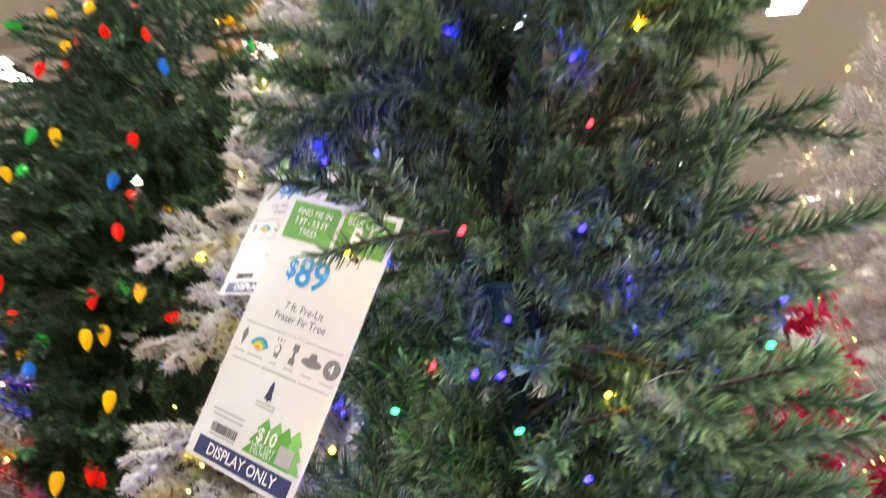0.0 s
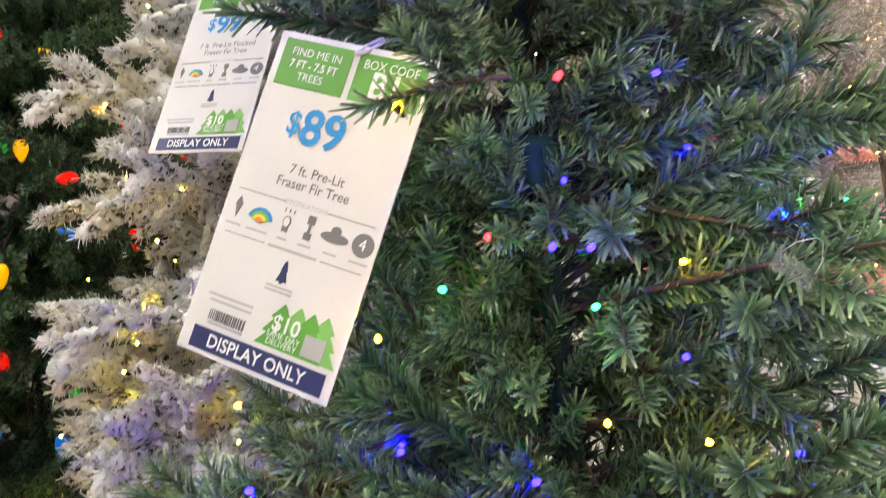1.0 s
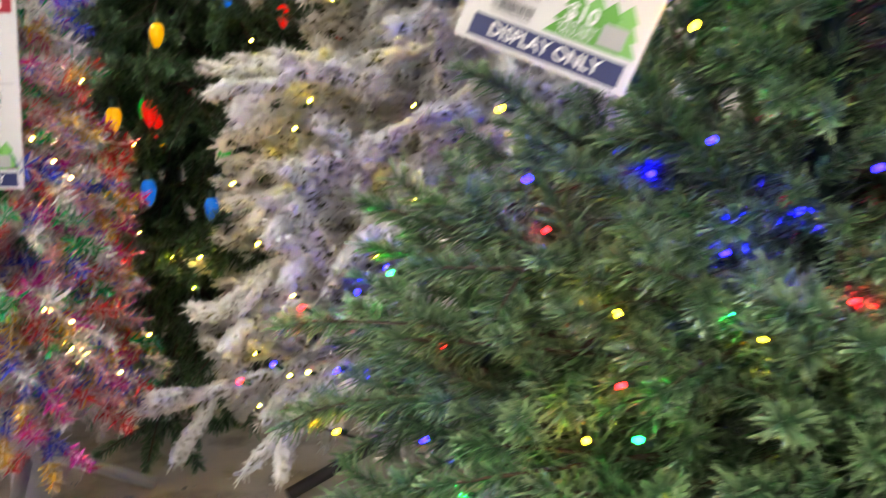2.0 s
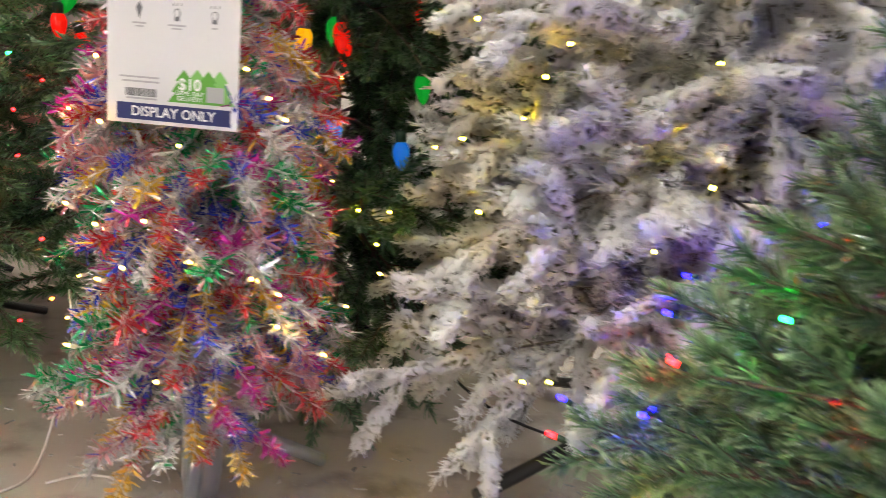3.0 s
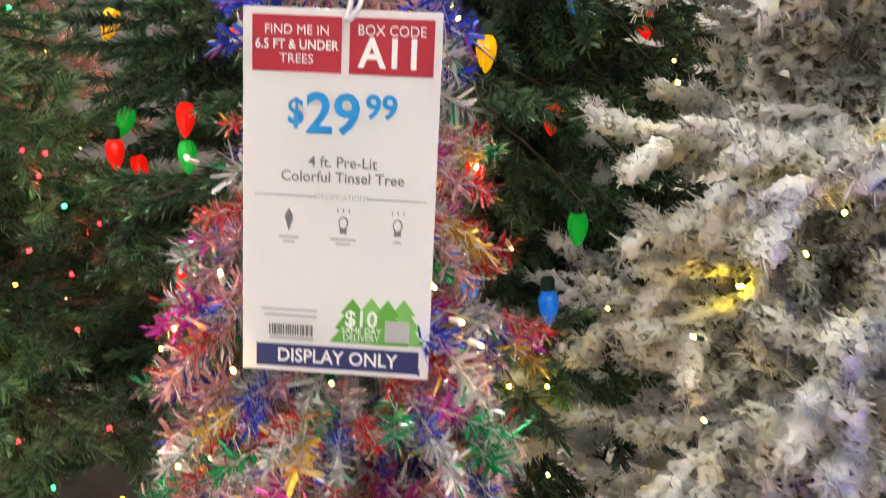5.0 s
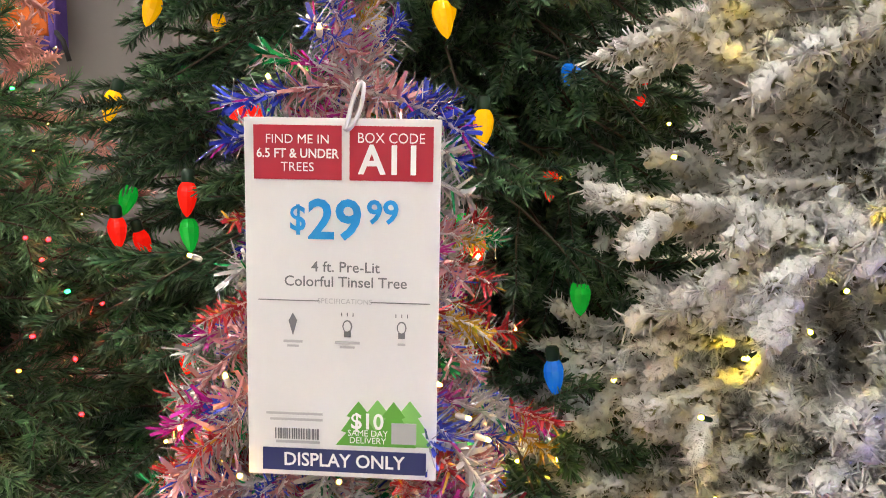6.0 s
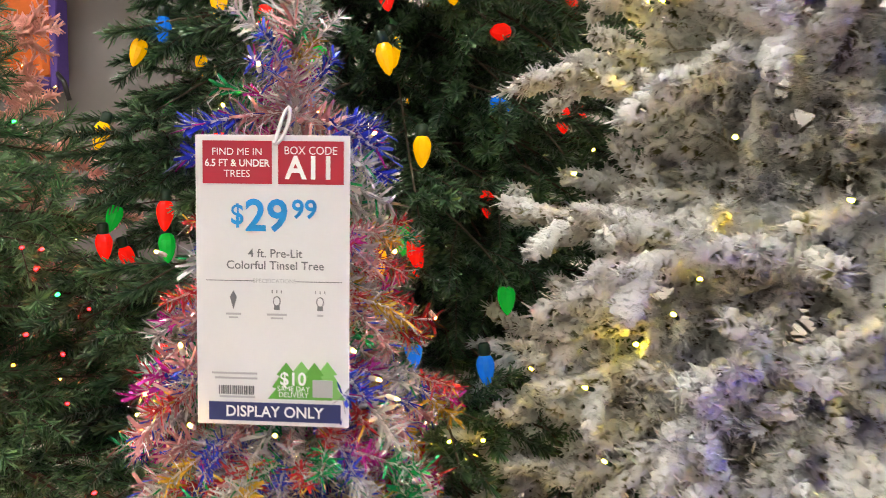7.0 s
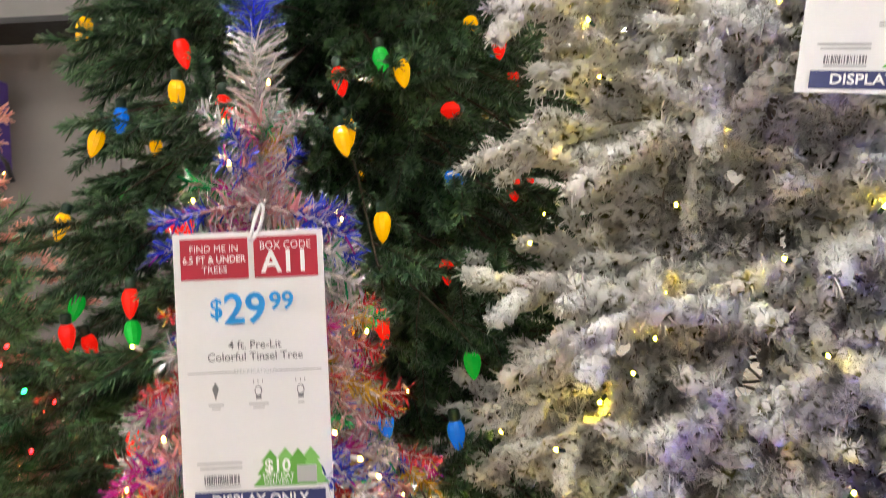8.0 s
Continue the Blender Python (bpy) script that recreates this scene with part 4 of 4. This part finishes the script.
# ---------------------------------------------------------------- spruce with large bulbs
def spruce_tree():
    rng = random.Random(31)
    tree = thing("christmas_tree", "tall dark green spruce with large coloured bulbs", "christmas tree", pose(-1.0, 2.36, 0), "display trees")
    outline = lambda z, h=270: 0.70 - 0.10 * z if z < 2.1 else 0.49 - 0.75 * (z - 2.1)
    kit = variants(lambda ln, s: branch_mesh("spruce", ln, s), (0.20, 0.40, 0.54, 0.68), 4, 1500)
    far_kit = variants(lambda ln, s: branch_mesh("far_spruce", ln, s), (0.20, 0.40, 0.54, 0.68), 3, 1700)
    put_branches(tree, kit, outline, 0.25, 1.55, 0.08, 4, rng, 0.118, sparse_back(13), sway=18)
    put_branches(tree, far_kit, outline, 1.55, 2.62, 0.08, 8, rng, 0.128, sparse_back(14))
    trunk_part(tree, 2.7, 0.022, GREEN_POLE)
    stand_part(tree, BLACK_METAL, 0.40, 45)
    set_lights = [
        ("Y", -0.861, 1.855, 0.914), ("R", -1.319, 1.874, 0.801), ("Y", -0.920, 1.915, 1.092), ("G", -1.468, 1.979, 0.791), ("R", -0.750, 2.010, 0.825),
        ("Y", -0.724, 2.010, 0.825), ("Y", -0.924, 1.768, 0.730), ("G", -0.893, 1.863, 0.761), ("R", -0.872, 1.858, 0.727), ("G", -0.716, 1.818, 0.669),
        ("Y", -1.435, 2.001, 1.330), ("R", -1.209, 1.892, 1.246), ("Y", -1.222, 1.889, 1.172), ("R", -1.127, 1.852, 1.133), ("B", -1.364, 1.982, 1.146),
        ("Y", -1.425, 2.005, 1.110), ("Y", -1.475, 1.953, 0.947), ("R", -1.216, 1.859, 0.928), ("G", -0.848, 1.868, 1.207), ("Y", -0.813, 1.875, 1.186),
        ("R", -0.921, 1.844, 1.170), ("R", -0.626, 2.011, 1.262), ("Y", -0.682, 1.964, 1.293), ("R", -0.731, 1.904, 1.120), ("B", -0.731, 1.891, 0.992),
        ("R", -0.616, 1.976, 0.980), ("R", -1.475, 1.954, 0.738), ("R", -1.472, 2.038, 0.708), ("G", -1.327, 1.898, 0.742), ("R", -0.867, 1.811, 0.748),
        ("B", -0.868, 1.794, 0.584), ("B", -0.749, 1.831, 0.546),
        ("R", -1.326, 1.873, 0.548),
    ]
    high_lights = [
        ("Y", -1.211, 1.989, 2.119), ("G", -1.314, 1.972, 2.084), ("Y", -1.121, 1.936, 1.964), ("R", -1.215, 1.971, 1.923), ("R", -0.997, 1.924, 2.001),
        ("R", -0.877, 1.942, 1.992), ("B", -0.824, 1.951, 1.882), ("G", -1.188, 1.929, 1.683), ("Y", -1.097, 1.899, 1.657), ("R", -0.876, 1.903, 1.626),
        ("B", -0.911, 1.881, 1.505), ("R", -0.859, 1.891, 1.450), ("Y", -1.277, 1.969, 1.586), ("G", -1.198, 1.922, 1.568), ("Y", -0.761, 1.924, 1.409),
        ("Y", -1.153, 1.880, 1.361), ("R", -0.881, 1.870, 1.352), ("G", -1.031, 1.827, 1.060), ("Y", -0.920, 1.832, 1.065), ("B", -1.051, 1.821, 0.991),
    ]
    for key, x, y, z in set_lights + high_lights:
        large_light(tree, key, (x, y, z), rng)
    for key, p in lights_round(lambda z, h: outline(z) * 0.9, (-1.0, 2.36), 0.3, 2.5, 85, rng, "YYRRGB", [s[1:] for s in set_lights + high_lights]):
        if p[2] < 0.45 or p[2] > 2.1 or p[1] > 2.3:
            large_light(tree, key, p, rng)
    return tree


def pine_tree():
    rng = random.Random(41)
    tree = thing("christmas_tree", "bushy green pine tree with small coloured lights", "christmas tree", pose(-1.93, 1.98, 0), "display trees")
    outline = lambda z, h=270: 0.80 - 0.50 * z
    kit = variants(lambda ln, s: branch_mesh("pine", ln, s), (0.16, 0.32, 0.50, 0.66), 4, 2100)
    put_branches(tree, kit, outline, 0.22, 1.45, 0.085, 8, rng, 0.150)
    trunk_part(tree, 1.6, 0.018, GREEN_POLE)
    stand_part(tree, BLACK_METAL, 0.38, 60)
    set_lights = [
        ("R", -1.504, 1.750, 0.748), ("R", -1.472, 1.750, 0.745), ("G", -1.449, 1.750, 0.671), ("R", -1.505, 1.750, 0.604), ("R", -1.441, 1.750, 0.574),
        ("O", -1.527, 1.750, 0.553), ("R", -1.396, 1.750, 0.340), ("R", -1.538, 1.750, 0.310), ("G", -1.486, 1.750, 0.241), ("R", -1.436, 1.750, 0.491),
        ("O", -1.378, 1.750, 0.228), ("R", -1.441, 1.750, 0.180),
    ]
    for key, x, y, z in set_lights:
        mini_light(tree, key, (x, y, z), rng)
    for key, p in lights_round(outline, (-1.93, 1.98), 0.25, 1.4, 45, rng, "RROOG", [s[1:] for s in set_lights]):
        mini_light(tree, key, p, rng)
    return tree


def dyed_tree(place, style, height, outline, low, label, seed, lights, spread=0.15):
    rng = random.Random(seed)
    tree = thing("christmas_tree", label, "christmas tree", place, "display trees")
    kit = variants(lambda ln, s: branch_mesh(style, ln, s), (0.16, 0.30, 0.46), 3, 3000 + seed)
    put_branches(tree, kit, outline, low, height - 0.1, 0.085, 8, rng, spread, sparse_back(seed))
    trunk_part(tree, height, 0.014, BARK, 0.03)
    stand_part(tree, BLACK_METAL, 0.24, 30)
    base = tree.matrix_basis.translation
    for key, p in lights_round(outline, base, low + base.z, height * 0.95 + base.z, lights, rng, "I"):
        mini_light(tree, key, (p[0], p[1], p[2]), rng, "white")
    return tree


def display_table(x0, x1, y0, y1, top):
    ob = thing("display_table", "low white steel display table with open legs", "table", pose(x0, y0, 0))
    w, d = x1 - x0, y1 - y0
    part("tabletop", box(bmesh.new(), (0, 0, top - 0.03), (w, d, top), 0.004), WHITE_STEEL, ob)
    for a in (0.03, w - 0.03):
        for b in (0.03, d - 0.03):
            part("leg", box(bmesh.new(), (a - 0.02, b - 0.02, 0), (a + 0.02, b + 0.02, top - 0.03), 0.003), WHITE_STEEL, ob)
    for b in (0.03, d - 0.03):
        part("rail", box(bmesh.new(), (0.05, b - 0.012, 0.16), (w - 0.05, b + 0.012, 0.19), 0.003), WHITE_STEEL, ob)
    for a in (0.03, w - 0.03):
        part("rail", box(bmesh.new(), (a - 0.012, 0.05, 0.16), (a + 0.012, d - 0.05, 0.19), 0.003), WHITE_STEEL, ob)
    return ob


def shelf_unit():
    ob = thing("shelf_unit", "grey store shelving with plain back panels", "shelf", pose(-4.2, 4.3, 0))
    for k in range(3):
        part("back_panel", box(bmesh.new(), (0.02 + 0.92 * k, 0, 0.12), (0.93 + 0.92 * k, 0.03, 2.3), 0.004), PANEL_GREY, ob)
    part("base", box(bmesh.new(), (0, -0.35, 0), (2.78, 0.06, 0.12), 0.004), BLACK_TRIM, ob)
    for k in range(4):
        part("upright", box(bmesh.new(), (-0.012 + 0.92 * k, -0.012, 0.121), (0.018 + 0.92 * k, 0.04, 2.32), 0.003), PANEL_GREY, ob)
    part("shelf", box(bmesh.new(), (0, -0.35, 1.98), (2.78, -0.014, 2.01), 0.003), BLACK_TRIM, ob, "black-edged upper shelf")
    return ob


def tote_bag():
    ob = thing("tote_bag", "orange bag with purple trim and black straps hanging on shelving", "bag", pose(-2.98, 4.18, 1.52))
    part("body", box(bmesh.new(), (-0.16, -0.06, -0.13), (0.10, 0.06, 0.32), 0.035), ORANGE_CLOTH, ob)
    part("side_panel", box(bmesh.new(), (0.095, -0.055, -0.18), (0.135, 0.055, 0.26), 0.012), PURPLE_CLOTH, ob, "purple side panel")
    part("base_trim", box(bmesh.new(), (-0.15, -0.057, -0.19), (0.095, 0.057, -0.125), 0.012), PURPLE_CLOTH, ob, "purple bottom trim")
    part("strap", tube(bmesh.new(), [(0.12, -0.04, -0.10), (0.17, -0.06, -0.15), (0.19, -0.05, -0.24)], 0.012, 6), BLACK_TRIM, ob)
    part("strap", tube(bmesh.new(), [(-0.08, 0.05, 0.31), (-0.06, 0.08, 0.50), (0.04, 0.08, 0.50), (0.06, 0.05, 0.30)], 0.012, 6), BLACK_TRIM, ob)
    return ob


fir_tree()
flocked_tree()
colourful_tree()
spruce_tree()
pine_tree()
dyed_tree(pose(-2.28, 2.55, 0), "peach", 2.0, lambda z, h=270: 0.72 - 0.30 * z, 0.25, "peach-pink flocked tree with warm mini lights", 51, 40)
display_table(0.86, 2.4, 1.72, 2.42, 0.52)
dyed_tree(pose(1.27, 3.2, 0), "hot_pink", 1.75, lambda z, h=270: 0.54 - 0.27 * z, 0.30, "hot pink flocked tree behind a white table", 52, 14, 0.13)
dyed_tree(pose(1.42, 2.20, 0.52), "peach", 0.72, lambda z, h=270: 0.34 - 0.40 * z, 0.14, "small salmon pink flocked tree on a white table", 53, 14, 0.15)
tinsel_tree(pose(1.70, 2.84, 0), 2.38, lambda z, h=270: min(0.44, 0.80 * (2.36 - z)), SILVER_FOILS, "tall silver tinsel tree with warm white lights", 0.62, 61, 120, (), None, 0.15)
tinsel_tree(pose(-0.80, 2.68, 0), 2.75, lambda z, h=270: 0.42 - 0.10 * z, GOLD_FOILS, "slim gold tinsel tree with warm lights", 1.2, 62, 24, (), None, 0.16)
dyed_tree(pose(2.35, 3.1, 0), "pine", 1.9, lambda z, h=270: 0.70 - 0.34 * z, 0.25, "green artificial tree with warm white lights", 54, 50, 0.2)
shelf_unit()
tote_bag()

price_card(pose(-0.970, 1.347, 0.746, 0.0, 0.4, 0.0), "white price card with red header on tinsel tree", INK_RED, "6.5 FT & UNDER", "A11", "29", "99", ("4 ft. Pre-Lit", "Colorful Tinsel Tree"), False)
price_card(pose(-0.141, 0.847, 0.840, -7.1, 23.4, -27.2), "tilted white price card with green header on fir tree", INK_GREEN, "7 FT - 7.5 FT", "B1", "89", "", ("7 ft. Pre-Lit", "Fraser Fir Tree"), True, 0.012)
price_card(pose(-0.276, 1.301, 1.141, -20, 9, -26), "white price card with green header on flocked tree", INK_GREEN, "7 FT - 7.5 FT", "B2", "99", "99", ("7 ft. Pre-Lit Flocked", "Fraser Fir Tree"), True, 0.016)


# ---------------------------------------------------------------- small things on the floor and cords
def cord(points, r, mat, label):
    """A lamp cord lying loose: a smooth bar through the points."""
    pts = []
    for i in range(len(points) - 1):
        p0, p1, p2, p3 = (Vector(points[max(0, min(len(points) - 1, i + k))]) for k in (-1, 0, 1, 2))
        for q in range(6):
            t = q / 6
            pts.append(0.5 * (2 * p1 + (p2 - p0) * t + (2 * p0 - 5 * p1 + 4 * p2 - p3) * t * t + (3 * p1 - p0 - 3 * p2 + p3) * t ** 3))
    pts.append(Vector(points[-1]))
    return tagged(part("light_cord", tube(bmesh.new(), pts, r, 6), mat, None), label, "cord")


cord([(-1.36, 1.78, 0.24), (-1.31, 1.70, 0.16), (-1.30, 1.62, 0.05), (-1.285, 1.55, 0.004), (-1.275, 1.49, 0.003), (-1.30, 1.45, 0.003)], 0.0022, WHITE_WIRE, "thin white lamp cord trailing on concrete floor")
cord([(-1.24, 1.50, 0.003), (-1.20, 1.53, 0.006), (-1.16, 1.54, 0.003), (-1.14, 1.53, 0.003)], 0.0022, WHITE_WIRE, "short white cord end lying on concrete floor")
cord([(-0.62, 1.95, 0.30), (-0.66, 1.80, 0.20), (-0.55, 1.72, 0.12), (-0.40, 1.74, 0.06), (-0.30, 1.80, 0.012)], 0.0030, BLACK_METAL, "black lamp cord running down to the floor")


def floor_shreds():
    """Glitter and needle scraps that have dropped off the trees."""
    rng = random.Random(77)
    bm = bmesh.new()
    for _ in range(420):
        x, y = rng.uniform(-1.7, 0.2), rng.uniform(0.7, 1.75)
        a, ln, w = rng.uniform(0, math.pi), rng.uniform(0.002, 0.011), rng.uniform(0.0008, 0.0018)
        c, s_ = math.cos(a), math.sin(a)
        z = rng.uniform(0.0015, 0.0025)
        q = [bm.verts.new((x + c * u - s_ * v, y + s_ * u + c * v, z + rng.uniform(0, 0.001))) for u, v in ((-ln, -w), (ln, -w), (ln, w), (-ln, w))]
        low = [bm.verts.new((v.co.x, v.co.y, 0.0006)) for v in q]
        bm.faces.new(q)
        for k in range(4):
            bm.faces.new((q[(k + 1) % 4], q[k], low[k], low[(k + 1) % 4]))
    ob = part("floor_shreds", bm, FOILS[0], None)
    return tagged(ob, "silver glitter scraps scattered on the concrete floor", "litter", kind="stuff")


floor_shreds()


def spare_bulb_tag():
    """A clear plastic tag on two white threads."""
    ob = thing("plastic_tag", "clear plastic tag hanging on white threads from fir tree", "tag", pose(0.195, 0.668, 0.738, 10, 35, 10) @ Matrix.Scale(0.6, 4))
    part("sleeve", box(bmesh.new(), (-0.030, -0.0012, -0.012), (0.030, 0.0012, 0.012), 0.0008), TAG_CLEAR, ob)
    part("thread", tube(bmesh.new(), [(-0.025, 0, 0.010), (-0.012, 0.004, 0.030), (0.006, 0.002, 0.046), (0.012, 0.004, 0.048)], 0.0007, 5), WHITE_WIRE, ob)
    part("thread", tube(bmesh.new(), [(0.025, 0, 0.010), (0.028, 0.004, 0.028), (0.016, 0.002, 0.046), (0.010, 0.004, 0.048)], 0.0007, 5), WHITE_WIRE, ob)
    return ob


spare_bulb_tag()
